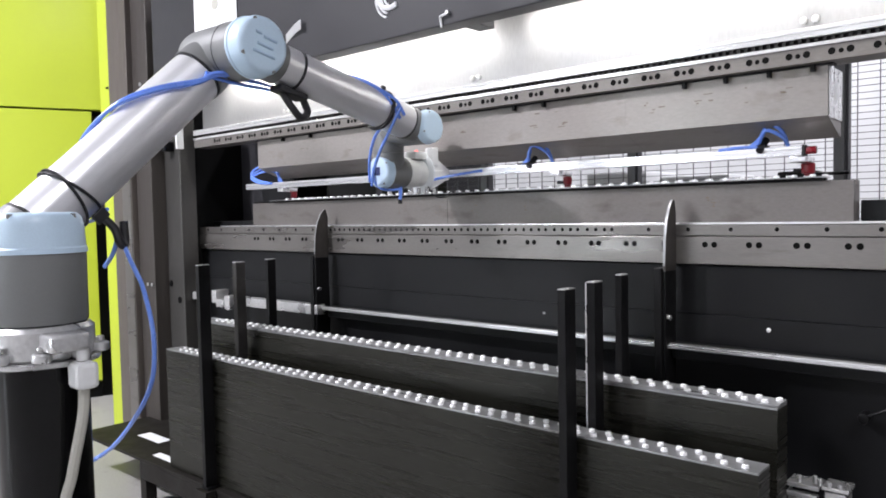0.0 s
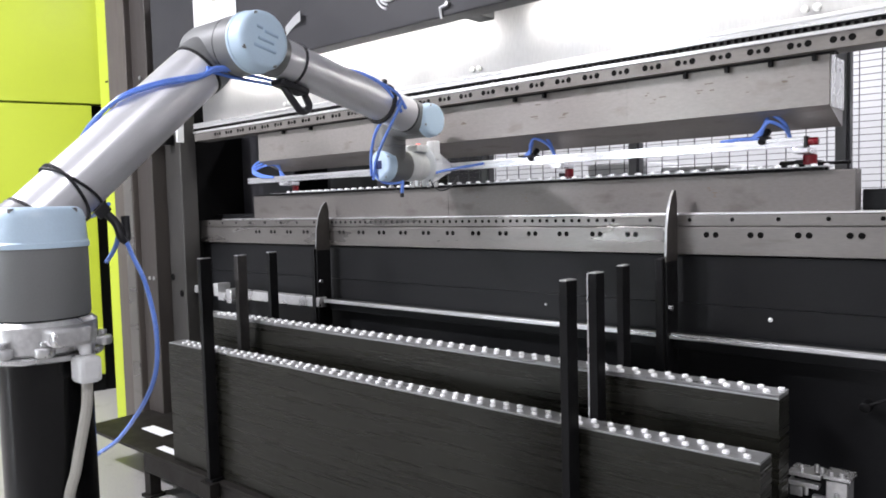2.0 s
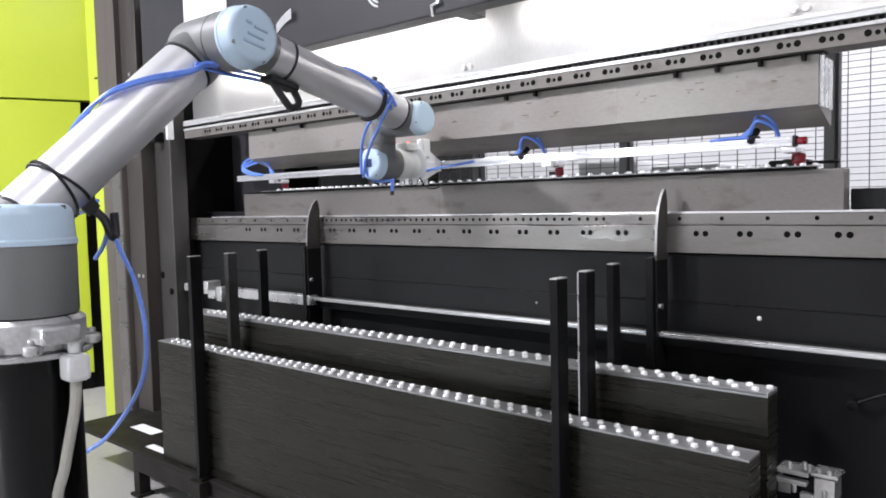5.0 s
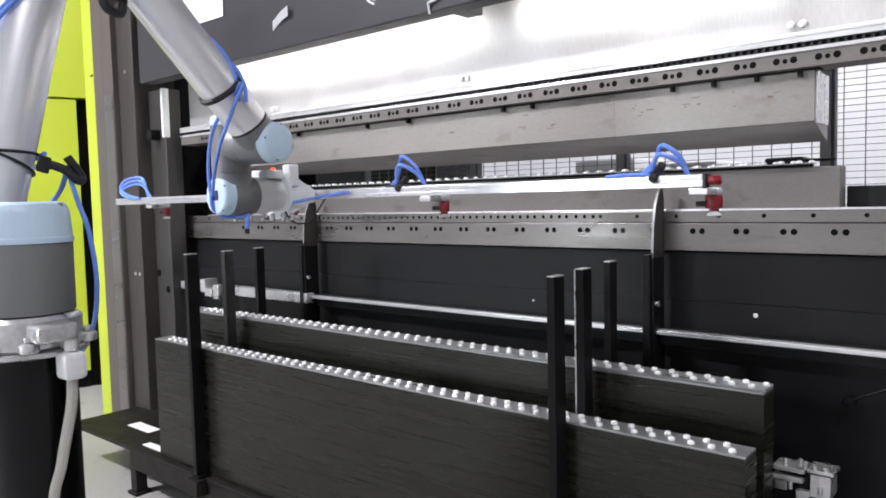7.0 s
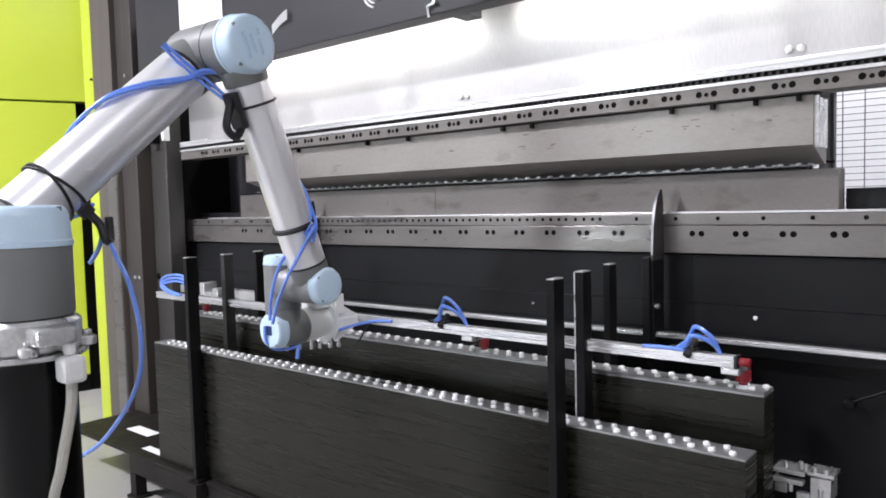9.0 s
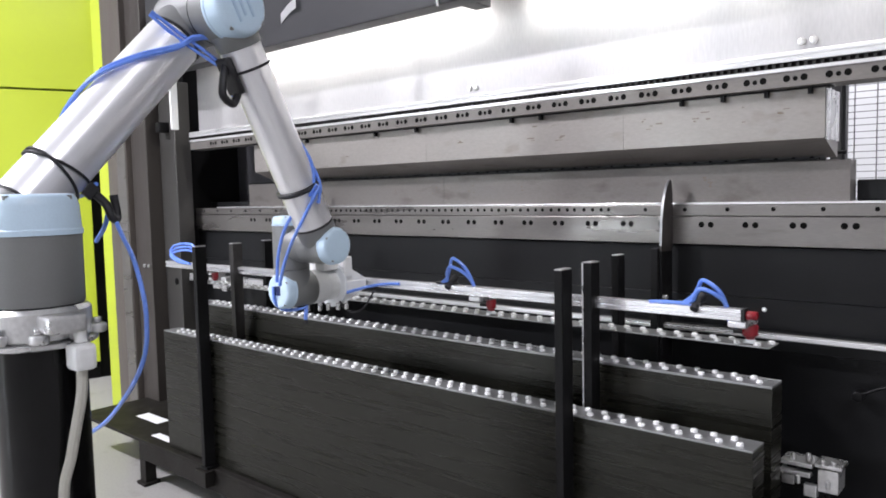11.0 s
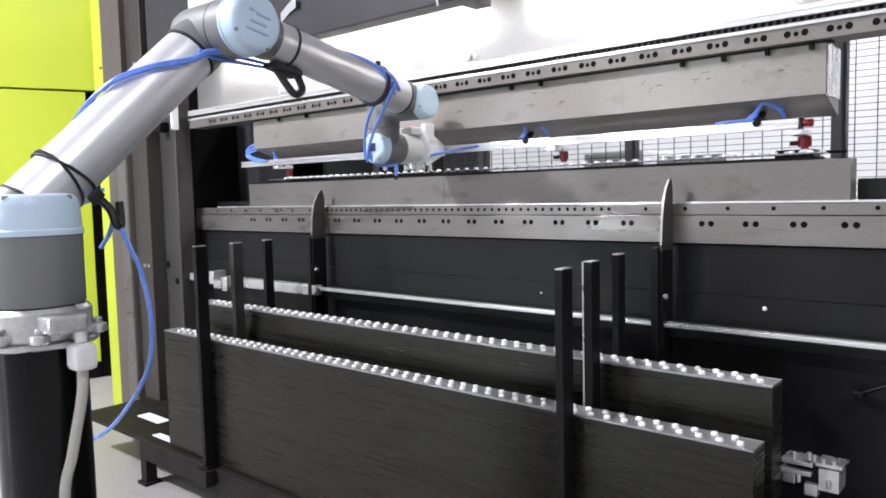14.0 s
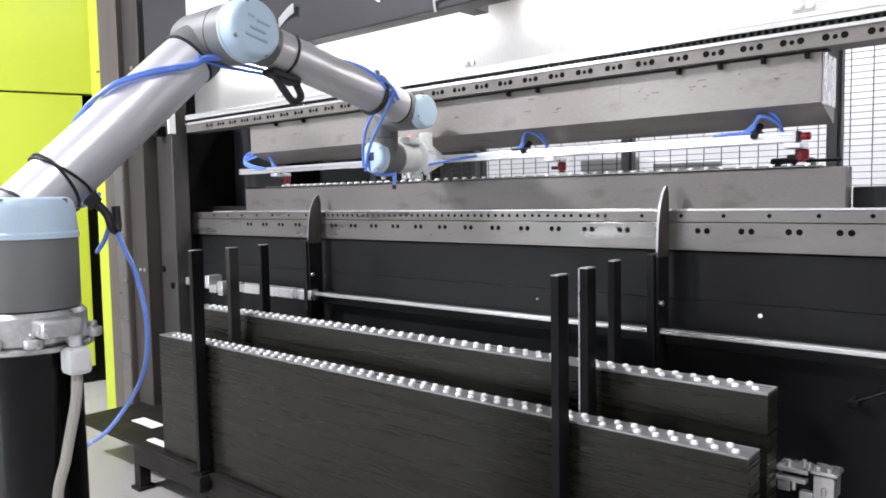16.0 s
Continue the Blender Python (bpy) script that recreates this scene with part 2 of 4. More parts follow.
small = mesh_of("dowel_hole", lathe((0, 0, 0), (0, 0.004, 0), [(0, 0.0048), (0.0012, 0.0044), (0.004, 0.0044)], seg=10), "hole")
for i in range(22):
    x = -0.335 - 0.0965 * i
    for dx in (-0.009, 0.012):
        piece("bolt_hole", hole, press, (x + dx, BY - 0.0008, 0.917))
for i in range(26):
    piece("dowel_hole", small, press, (-0.287 - 0.0965 * i, BY + 0.001, 0.951))
for i in range(44):
    if i % 4:
        piece("dowel_hole", small, press, (-0.862 - 0.0243 * i, BY + 0.001, 0.951))
# die: two lengths with a V groove on top
for x0, x1 in ((-2.415, -1.4215), (-1.4205, -0.341)):
    V = 0.011
    prof = [(DY, 0.9668), (DY, 1.050), (DY + 0.0012, 1.051), (1.68 - V, 1.051), (1.68, 1.051 - V), (1.68 + V, 1.051), (1.7088, 1.051), (1.71, 1.050), (1.71, 0.9668)]
    part("die", prism(prof, x0, x1), "die", press, "grey-brown steel bending die with a V groove")
# black bars under the strip: its shadow on the die, put into their colour
for y0, y1 in ((DY + 0.004, 1.668), (1.692, 1.707)):
    part("die_shadow_bar", box(-2.41, -0.40, y0, y1, 1.0512, 1.0575, 0.0005), "black", press, "added black bar standing in for the strip's shadow on the die")
part("bed_top", box(-0.337, 0.9, 1.70, 1.79, 0.9665, 1.010, 0.003), "dark", press)
part("bed_top", box(-2.86, -2.42, 1.70, 1.79, 0.9665, 0.985, 0.003), "dark", press)

# side frames
part("side_frame", box(-2.972, -2.845, 1.470, 2.3, 0.0, 2.5, 0.004), "frame", press, "dark brown side frame plate")
# black block in the recess, its deep shade given by the colour
part("side_frame_gap", box(-2.844, -2.765, 1.60, 2.3, 0.0, 2.5, 0.004), "hole", press)
part("side_frame_plate", box(-2.90, -2.725, 1.53, 1.60, 0.0, 1.47, 0.004), "plate", press)
part("side_frame", box(0.95, 1.07, 1.452, 2.3, 0.0, 2.5, 0.004), "dark", press)
part("throat_panel", box(-2.76, -2.42, 1.84, 1.86, 0.5, 1.42, 0.003), "cover", press)
part("throat_panel", box(-2.90, -2.62, 2.2, 2.22, 0.5, 2.2, 0.003), "dark", press)
part("column", box(-3.14, -2.974, 1.448, 1.75, 0.0, 2.5, 0.002), "column", press, "brushed brown-grey steel corner column")
part("column_plate", box(-3.05, -2.978, 1.4445, 1.4475, 0.05, 1.47, 0.001), "bed", press, "brushed steel cover strip")
bolt = mesh_of("bolt", rod((0, 0, 0), (0, -0.006, 0), 0.008, seg=10, round_=0.002), "bolt")
for x, y, z in ((-2.90, 1.469, 1.55), (-2.90, 1.469, 0.73), (-2.865, 1.469, 0.73)):
    piece("bolt", bolt, press, (x, y, z))
plug = mesh_of("plug_hole", rod((0, 0, 0), (0, -0.003, 0), 0.014, seg=16, round_=0.002), "hole")
for x, z in ((-2.825, 0.732), (-2.76, 0.667)):
    piece("plug_hole", plug, press, (x, 1.5298, z))
white_plug = mesh_of("bolt_plug", rod((0, 0, 0), (0, -0.004, 0), 0.0052, seg=12, round_=0.002), "white")
piece("bolt_plug", white_plug, press, (-0.499, BY + 0.0124, 0.733))
piece("bolt_plug", mesh_of("bolt_plug", rod((0, 0, 0), (0, -0.004, 0), 0.003, seg=10), "bolt"), press, (-1.073, BY + 0.0124, 0.727))
part("knob", rod((-0.312, BY + 0.02, 0.577), (-0.312, BY - 0.02, 0.577), 0.011, round_=0.004), "black", press)
part("knob_rod", rod((-0.312, BY - 0.012, 0.579), (-0.20, BY - 0.012, 0.635), 0.003), "black", press)

# lime cabinet beside the frame; its front stands askew to the press, s runs along it
def askew(s0, s1, d0, d1, z0, z1, bevel=0.004):
    bm = box(s0, s1, d0, d1, z0, z1, bevel)
    a = Vector((-0.361, -0.9325))
    for v in bm.verts:
        s_, d_ = v.co.x, v.co.y
        v.co.x, v.co.y = -4.08 + a.x * s_ + a.y * d_, 1.88 + a.y * s_ - a.x * d_
    bmesh.ops.recalc_face_normals(bm, faces=bm.faces)
    return bm


part("cabinet_panel", askew(-0.3, 0.72, 0.0, 0.4, 1.608, 2.8), "green", press, "lime green cabinet panel")
part("cabinet_door", askew(0.092, 0.72, 0.006, 0.4, 0.10, 1.599), "green", press, "lime green cabinet door")
part("cabinet_gap", askew(-0.28, 0.090, 0.06, 0.4, 0.0, 1.606, 0), "hole", press)
part("cabinet_plinth", askew(0.092, 0.72, 0.05, 0.4, 0.0, 0.098, 0), "hole", press)
part("cabinet_post", box(-3.228, -3.1415, 1.449, 1.75, 0.0, 2.5, 0.003), "green", press, "lime green corner post")
part("cabinet_hinge", box(-3.165, -3.143, 1.445, 1.4485, 1.562, 1.569, 0.001), "black", press)

# upper cover with the lamps under it
cov = part("upper_cover", box(-2.70, 0.95, 1.42, 1.48, 1.474, 2.5, 0.004), "cover", press, "dark grey painted upper cover")
part("lamp_tray", box(-2.70, 0.95, 1.482, 1.53, 1.515, 1.56, 0.002), "cover", press)
for a, b in LED:
    part("lamp_tube", rod((a, 1.505, 1.512), (b, 1.505, 1.512), 0.006), "lamp", press)
part("lamp_bracket", box(-1.205, -1.155, 1.482, 1.55, 1.478, 1.514, 0.002), "cover", press)
part("cover_hook", tube([(-1.224, 1.418, 1.470), (-1.224, 1.414, 1.492), (-1.222, 1.412, 1.496), (-1.20, 1.412, 1.500)], 0.003), "white", press)
part("cover_hook", rod((-1.20, 1.419, 1.502), (-1.20, 1.409, 1.502), 0.005), "bolt", press)
for k in range(4):      # swoosh emblem, plain shapes
    r = 0.022 + 0.011 * k
    part("emblem", tube([(-1.405 + r * math.cos(a), 1.4185, 1.585 + r * math.sin(a)) for a in [2.7 + 0.25 * i for i in range(8)]], 0.0032, seg=6, steps=3), "paper", press)
part("emblem", tube([(-1.405 + 0.05 * math.cos(a), 1.4185, 1.60 + 0.045 * math.sin(a)) for a in [0.0 + 0.4 * i for i in range(14)]], 0.0075, seg=6, steps=3), "paper", press)
part("emblem", rod((-1.45, 1.4185, 1.60), (-1.36, 1.4185, 1.60), 0.0065, seg=6), "paper", press)

# ram, keyed as one part with its tooling
ram = part("ram", box(-2.66, 0.93, 1.60, 1.70, 1.30, 1.95, 0.003), "ram", press, "brushed steel ram plate lit from above")
part("ram_rail", prism([(1.552, 1.3265), (1.552, 1.3345), (1.556, 1.335), (1.556, 1.3375), (1.552, 1.338), (1.552, 1.3435), (1.556, 1.3465), (1.60, 1.3465), (1.60, 1.3265)], -2.655, 0.93), "rail", ram)
part("ram_slot", box(-2.65, 0.93, 1.562, 1.60, 1.3155, 1.3265), "hole", ram)
teeth = bmesh.new()
for i in range(240):
    x = -2.64 + 0.0148 * i
    box(x, x + 0.0055, 1.5585, 1.5615, 1.3185, 1.3255, 0, teeth)
tagged(part("scale_teeth", teeth, "worn", ram, "fine dark teeth in the slot"), kind="stuff")
part("ram_rail", box(-2.655, 0.93, 1.551, 1.60, 1.3075, 1.3155, 0.001), "rail", ram)
part("clamp_beam", box(-2.65, 0.93, 1.553, 1.62, 1.277, 1.3070, 0.0015), "die", ram, "steel clamping beam with bolt holes")
for i in range(30):
    x = -0.266 - 0.0765 * i
    for dx in (-0.016, 0.016):
        piece("bolt_hole", hole, ram, (x + dx, 1.5524, 1.294))
    piece("dowel_hole", small, ram, (x, 1.5524, 1.293))
for x in (-0.396, -0.478, -0.566, -0.656, -1.022, -1.112, -1.45, -1.62, -1.95, -2.1):
    part("punch_tab", box(x - 0.004, x + 0.004, 1.566, 1.578, 1.262, 1.276, 0.001), "black", ram)
part("punch_seat", box(-2.26, -0.36, 1.572, 1.60, 1.2735, 1.2768), "black", ram)
for x0, x1 in ((-2.262, -1.42), (-1.4195, -0.80), (-0.7995, -0.371)):
    prof = [(1.58, 1.2735), (1.58, 1.176), (1.6795, 1.1395), (1.6805, 1.1395), (1.684, 1.143), (1.684, 1.2735)]
    part("punch", prism(prof, x0, x1), "tool", ram, "grey-brown steel bending punch")
# paler than the punch: the light on its end face is in the colour
for y0, y1 in ((1.584, 1.612), (1.616, 1.644), (1.648, 1.680)):
    part("punch_end_lit", box(-0.3708, -0.3675, y0, y1, 1.172, 1.272, 0.001), "rail", ram, "end of the punch, its lit look put into paler steel")
for x in (-0.42, -1.27, -2.12):
    piece("bolt", bolt, ram, (x, 1.60, 1.37))
    piece("bolt", bolt, ram, (x + 0.022, 1.60, 1.37))
# stamped marks on the tooling, too small to read
rnd = random.Random(4)
for x in (-0.44, -0.52, -0.62, -0.74, -0.98, -1.05, -1.3, -1.75, -2.0):
    for k in range(rnd.randint(2, 5)):
        a, z = x + rnd.uniform(-0.02, 0.02), 1.225 + rnd.uniform(-0.02, 0.025)
        part("stamped_mark", box(a, a + rnd.uniform(0.004, 0.022), 1.5796, 1.5801, z, z + rnd.uniform(0.001, 0.003)), "mark", ram)
for x in (-0.62, -0.635, -1.15, -1.32, -1.46, -1.63):
    for k in range(4):
        a, z = x + rnd.uniform(-0.01, 0.01), 1.012 + rnd.uniform(-0.012, 0.012)
        part("stamped_mark", box(a, a + rnd.uniform(0.002, 0.007), DY - 0.0004, DY + 0.0002, z, z + rnd.uniform(0.001, 0.004)), "mark", press)
part("scale_rod", box(-2.699, -2.685, 1.500, 1.5285, 1.275, 1.465, 0.002), "white", press)
part("limit_switch", box(-2.80, -2.765, 1.49, 1.53, 1.27, 1.31, 0.003), "black", press)

# front support rail with its brackets and guide fins
part("support_rail", box(-1.925, 0.9, 1.58, 1.602, 0.681, 0.692, 0.002), "rail", press, "bright aluminium rail along the bed")
part("support_rail", box(-1.925, 0.9, 1.604, 1.64, 0.655, 0.69, 0.002), "dark", press)
part("support_rail", box(-2.42, -1.93, 1.565, 1.60, 0.664, 0.698, 0.003), "silver", press)
for x, w, z, h in ((-2.74, 0.03, 0.675, 0.025), (-2.70, 0.035, 0.685, 0.03), (-2.56, 0.03, 0.69, 0.05), (-2.52, 0.05, 0.665, 0.03), (-2.47, 0.035, 0.67, 0.055)):
    part("rail_bracket", box(x - w / 2, x + w / 2, 1.56, 1.62, z - h / 2, z + h / 2, 0.003), "silver", press)


def guide_fin(x):
    t = thing("guide_fin", (x, 1.60, 0.5), "dark curved steel guide fin standing against the bed", "guide", "guide fins")
    front = [(1.570, 0.858), (1.570, 0.870), (1.574, 0.928), (1.584, 0.974), (1.599, 1.004), (1.614, 1.0195), (1.621, 1.0195), (1.6285, 0.99), (1.6285, 0.858)]
    part("fin", prism(front, x - 0.003, x + 0.003), "fin", t, "curved bare steel blade")
    # lower blade in black: the shade below the strip is put into its colour
    part("fin_shaded", box(x - 0.003, x + 0.003, 1.570, 1.6285, 0.44, 0.8575, 0.001), "black", t)
    part("bright_edge", prism([(y - 0.0012, z) for y, z in front[1:6]] + [(y + 0.0003, z + 0.0003) for y, z in front[5:0:-1]], x - 0.0026, x + 0.0026), "strip", t, "thin brighter edge of the blade")
    part("fin_holder", box(x - 0.022, x - 0.0035, 1.562, 1.599, 0.17, 0.865, 0.003), "black", t)
    part("bolt", rod((x - 0.004, 1.580, 0.752), (x + 0.012, 1.580, 0.752), 0.007, seg=12, round_=0.002), "bolt", t)
    part("fin_foot", box(x - 0.03, x + 0.01, 1.55, 1.628, 0.168, 0.178, 0.002), "black", t)
    return t


guide_fin(-0.704)
guide_fin(-1.942)

# back gauge and fence behind
gauge = thing("back_gauge", (-0.8, 2.0, 1.0), "small black back gauge fingers behind the die", "machine part")
part("gauge_beam", box(-2.3, 0.5, 2.02, 2.08, 0.86, 0.93, 0.004), "dark", gauge)
for x in (-0.83, -0.74, -0.62, -0.50):
    part("gauge_finger", box(x - 0.035, x + 0.03, 1.80, 2.05, 1.035, 1.058, 0.004), "black", gauge)
part("gauge_block", box(-0.56, -0.47, 1.90, 1.97, 1.06, 1.085, 0.006), "black", gauge)
for x in (-0.83, -0.50):
    part("gauge_leg", box(x - 0.02, x + 0.02, 2.03, 2.07, 0.93, 1.036, 0.002), "black", gauge)
part("gauge_screw", rod((-0.47, 1.90, 1.075), (-0.40, 1.90, 1.075), 0.004), "black", gauge)
part("gauge_leg", box(-1.4, -1.3, 2.02, 2.08, 0.0, 0.86, 0.003), "dark", gauge)


def fence_panel(x0, x1):
    t = thing("fence_panel", ((x0 + x1) / 2, 2.7, 0), "dark wire mesh safety fence panel with grey posts", "fence", "fence panels")
    for x, w in ((x0 + 0.004, 0.004), (x1 - 0.018, 0.017)):
        part("post", box(x - w, x + w, 2.68, 2.72, 0, 2.2, 0.002), "wire" if w < 0.01 else "joint", t)
    bm = bmesh.new()
    n = int((x1 - x0 - 0.08) / 0.0645)
    for i in range(n + 1):
        x = x0 + 0.03 + i * 0.0645
        box(x - 0.0013, x + 0.0013, 2.698, 2.7015, 0.15, 2.15, 0, bm)
    for i in range(92):
        z = 0.16 + i * 0.0215
        box(x0 + 0.006, x1 - 0.036, 2.702, 2.7045, z - 0.0010, z + 0.0010, 0, bm)
    tagged(part("wire_mesh", bm, "wire", t), kind="stuff")
    return t


for i in range(4):
    fence_panel(-2.796 + 0.740 * i, -2.056 + 0.740 * i - 0.002)
cab = thing("grey_cabinet", (-3.4, 3.4, 0), "dark grey cabinet far behind the fence", "cabinet")
part("cabinet_body", box(-4.3, -2.75, 3.2, 3.6, 0.02, 1.5, 0.01), "dark", cab)
roll = thing("paper_rolls", (-1.2, 3.2, 0), "white boxes on a bench behind the fence", "boxes")
part("bench", box(-1.9, -0.6, 3.0, 3.5, 0.9, 0.94, 0.004), "joint", roll)
for x in (-1.85, -0.65):
    part("bench_leg", box(x - 0.02, x + 0.02, 3.05, 3.45, 0, 0.9, 0.003), "joint", roll)
for i in range(3):
    part("box", box(-1.75 + 0.36 * i, -1.45 + 0.36 * i, 3.05, 3.4, 0.942, 1.17 - 0.03 * i, 0.008), "white", roll)

# papers on the cover
note = thing("paper_sheet", (-2.25, 1.417, 1.7), "white paper notice hanging on the dark cover", "paper")
part("sheet", box(-2.385, -2.122, 1.4155, 1.4175, 1.625, 1.99, 0.0005), "paper", note)
part("print", rod((-2.25, 1.4153, 1.735), (-2.25, 1.4143, 1.735), 0.02, seg=16), "cable", note)
note = thing("sticker", (-1.81, 1.418, 1.56), "small curling white paper label on the dark cover", "label")
bm = bmesh.new()
for i in range(8):
    s = i / 7
    for w in (0, 1):
        bm.verts.new((-1.862 + 0.09 * s, 1.417 - 0.012 * s * s, 1.532 + 0.03 * w + 0.028 * s + 0.008 * math.sin(3 * s)))
v = list(bm.verts)
for i in range(7):
    bm.faces.new((v[2 * i], v[2 * i + 2], v[2 * i + 3], v[2 * i + 1]))
bmesh.ops.solidify(bm, geom=bm.faces, thickness=0.0008)
part("label_sheet", bm, "paper", note)

# ---- low table, posts and stacks ----
TZ = 0.166
table = thing("low_table", (-1.6, 1.38, 0), "low dark worn steel table carrying the strip stacks", "table")
part("tabletop", box(-2.95, -0.22, 1.19, 1.56, TZ - 0.012, TZ, 0.002), "rust", table)
part("front_beam", box(-2.47, -0.25, 1.192, 1.232, TZ - 0.075, TZ - 0.0125, 0.003), "rust", table)
part("rear_beam", box(-2.47, -0.25, 1.51, 1.55, TZ - 0.075, TZ - 0.0125, 0.003), "rust", table)
for x in (-2.47, -1.35, -0.29):
    for y in (1.192, 1.51):
        part("leg", box(x, x + 0.04, y, y + 0.04, 0.012, TZ - 0.0755, 0.002), "rust", table)
        part("foot", box(x - 0.01, x + 0.05, y - 0.01, y + 0.05, 0.0, 0.0115, 0.002), "rust", table)


def post(x, y, w, d, top, material="black"):
    t = thing("stack_post", (x, y, TZ), "upright black flat steel post beside the strip stacks", "post", "stack posts")
    part("upright", box(x, x + w, y, y + d, TZ + 0.009, top, 0.002), material, t)
    part("foot_plate", box(x - 0.012, x + w + 0.012, y - 0.002, y + d + 0.002, TZ + 0.0005, TZ + 0.0085, 0.002), "black", t)
    if (x, y) == (-0.737, 1.278):
        part("bare_edge", box(x - 0.0012, x + 0.0015, y - 0.0012, y + 0.002, TZ + 0.01, top), "silver", t, "bare bright steel edge")
    part("end_cap", box(x + 0.001, x + w - 0.001, y + 0.001, y + d - 0.001, top, top + 0.002), "silver", t)


for x, y, w, d, top in ((-0.737, 1.166, 0.018, 0.038, 0.851), (-0.737, 1.278, 0.020, 0.034, 0.856), (-0.737, 1.398, 0.016, 0.032, 0.861),
                        (-2.018, 1.166, 0.018, 0.038, 0.856), (-1.985, 1.278, 0.020, 0.034, 0.859), (-1.985, 1.398, 0.016, 0.032, 0.861)):
    post(x, max(y, 1.1705), w, d, top, "worn" if (x, y) == (-1.985, 1.278) else "black")
for x in (-0.737, -2.018):
    part("post_bracket", box(x - 0.02, x + 0.04, 1.155, 1.1895, TZ - 0.05, TZ, 0.002), "rust", table)

STUD = mesh_of("stud", lathe((0, 0, 0), (0, 0, 1), [(0, 0.0066), (0.0036, 0.0064), (0.0052, 0.0054), (0.0060, 0.0030)], seg=10), "stud")
PITCH = 0.0355


def studs_along(x0, x1, rows):
    """Two staggered rows of pressed studs as places on a strip."""
    n = int((x1 - x0 - 0.05) / PITCH)
    return [(x1 - 0.026 - PITCH * (i + 0.5 * k), y) for k, y in enumerate(rows) for i in range(n)]


def strip_stack(x0, x1, y0, y1, top, missing):
    t = thing("strip_stack", ((x0 + x1) / 2, (y0 + y1) / 2, TZ), "tall stack of long dark perforated steel strips", "steel stack", "strip stacks")
    bm = bmesh.new()
    r = random.Random(int(y0 * 1000))
    z, h = TZ + 0.001, 0.0026
    while z + h < top - 0.0025:
        a, b = r.uniform(-0.0010, 0.0010), r.uniform(-0.00012, 0.00012)
        box(x0 + a, x1 + a, y0 + b, y1 + b, z, z + h - 0.00018, 0, bm)
        z += h
    tagged(part("laminated_block", bm, "edge", t, "dark cut edges of the pile"), kind="stuff")
    lid = part("top_strip", box(x0, x1, y0, y1, z, top, 0.0004), "strip", t, "grey strip with two rows of bright studs")
    for x, y in studs_along(x0, x1, (y0 + 0.016, y1 - 0.016)):
        piece("stud", STUD, lid, (x, y, top))
    return t


strip_stack(-2.29, -0.384, 1.2115, 1.2685, 0.566, 0)
strip_stack(-2.28, -0.390, 1.330, 1.387, 0.6475, 1)
papers = thing("paper_label", (-2.6, 1.34, TZ), "white paper label lying on the low table", "paper", "labels on the table")
part("sheet", box(-2.72, -2.56, 1.31, 1.36, TZ + 0.0005, TZ + 0.002), "paper", papers)
papers = thing("paper_label", (-2.4, 1.24, TZ), "white paper label lying on the low table", "paper", "labels on the table")
part("sheet", box(-2.45, -2.30, 1.23, 1.26, TZ + 0.0005, TZ + 0.002), "paper", papers)
clamp = thing("stop_clamp", (-0.34, 1.42, TZ), "silver screw clamp standing beside the stacks", "clamp")
part("stand", box(-0.35, -0.32, 1.41, 1.45, TZ, 0.48, 0.003), "black", clamp)
for x0, x1, z0, z1, y in ((-0.392, -0.338, 0.492, 0.500, 1.39), (-0.392, -0.340, 0.476, 0.484, 1.385), (-0.330, -0.296, 0.452, 0.494, 1.395), (-0.334, -0.290, 0.497, 0.504, 1.39), (-0.352, -0.330, 0.44, 0.462, 1.39), (-0.392, -0.37, 0.452, 0.470, 1.40)):
    part("clamp_plate", box(x0, x1, y, y + 0.05, z0, z1, 0.0015), "silver", clamp)
part("clamp_body", box(-0.385, -0.300, 1.402, 1.435, 0.445, 0.4985, 0.003), "black", clamp)
for x, y, z in ((-0.372, 1.40, 0.512), (-0.345, 1.395, 0.519), (-0.338, 1.40, 0.514), (-0.322, 1.395, 0.512), (-0.304, 1.395, 0.512), (-0.36, 1.385, 0.478), (-0.312, 1.392, 0.475)):
    part("clamp_screw", rod((x, y, z - 0.015), (x, y, z), 0.0042, seg=10, round_=0.0015), "bolt", clamp)

# ---- the strips that are worked on ----
X0, X1 = -2.28, -0.39
XC = (X0 + X1) / 2


def loose_strip(label):
    t = thing("steel_strip", (0, 0, 0), label, "steel strip", "loose strips")
    out = []
    for s in (-1, 1):
        y = sorted((0.0, s * 0.0285))
        f = part("flange", box(X0 - XC, X1 - XC, y[0], y[1], 0, 0.0018, 0.0003), "strip", t)
        for x, yy in studs_along(X0 - XC, X1 - XC, (s * 0.0125, 9)):
            if yy < 1:
                piece("stud", STUD, f, (x + (0 if s < 0 else 0.5 * PITCH), yy, 0.0018))
                piece("punched_hole", small, f, (0, 0, 0), pose(x + (0 if s < 0 else 0.5 * PITCH), yy, -0.0006, 90))
        out.append(f)
    return t, out


strip_a, flanges_a = loose_strip("thin steel strip with bright studs lying on the bending die")
strip_b, flanges_b = loose_strip("thin steel strip with bright studs under the suction cups")

# ---- robot ----
B, ZS = Vector((-1.2851, 0.4630)), 0.9342
A2, A3, D4, D5 = 0.6296, 0.5711, 0.164, 0.1157
ped = thing("robot_pedestal", (B.x, B.y, 0), "black glossy steel pedestal under the robot arm", "pedestal")
part("foot_plate", box(B.x - 0.2, B.x + 0.2, B.y - 0.2, B.y + 0.2, -0.0453, -0.025, 0.003), "black", ped)
part("column", lathe((B.x, B.y, -0.0245), (B.x, B.y, 1), [(0, 0.0700), (0.794, 0.0700)], seg=40), "pillar", ped)
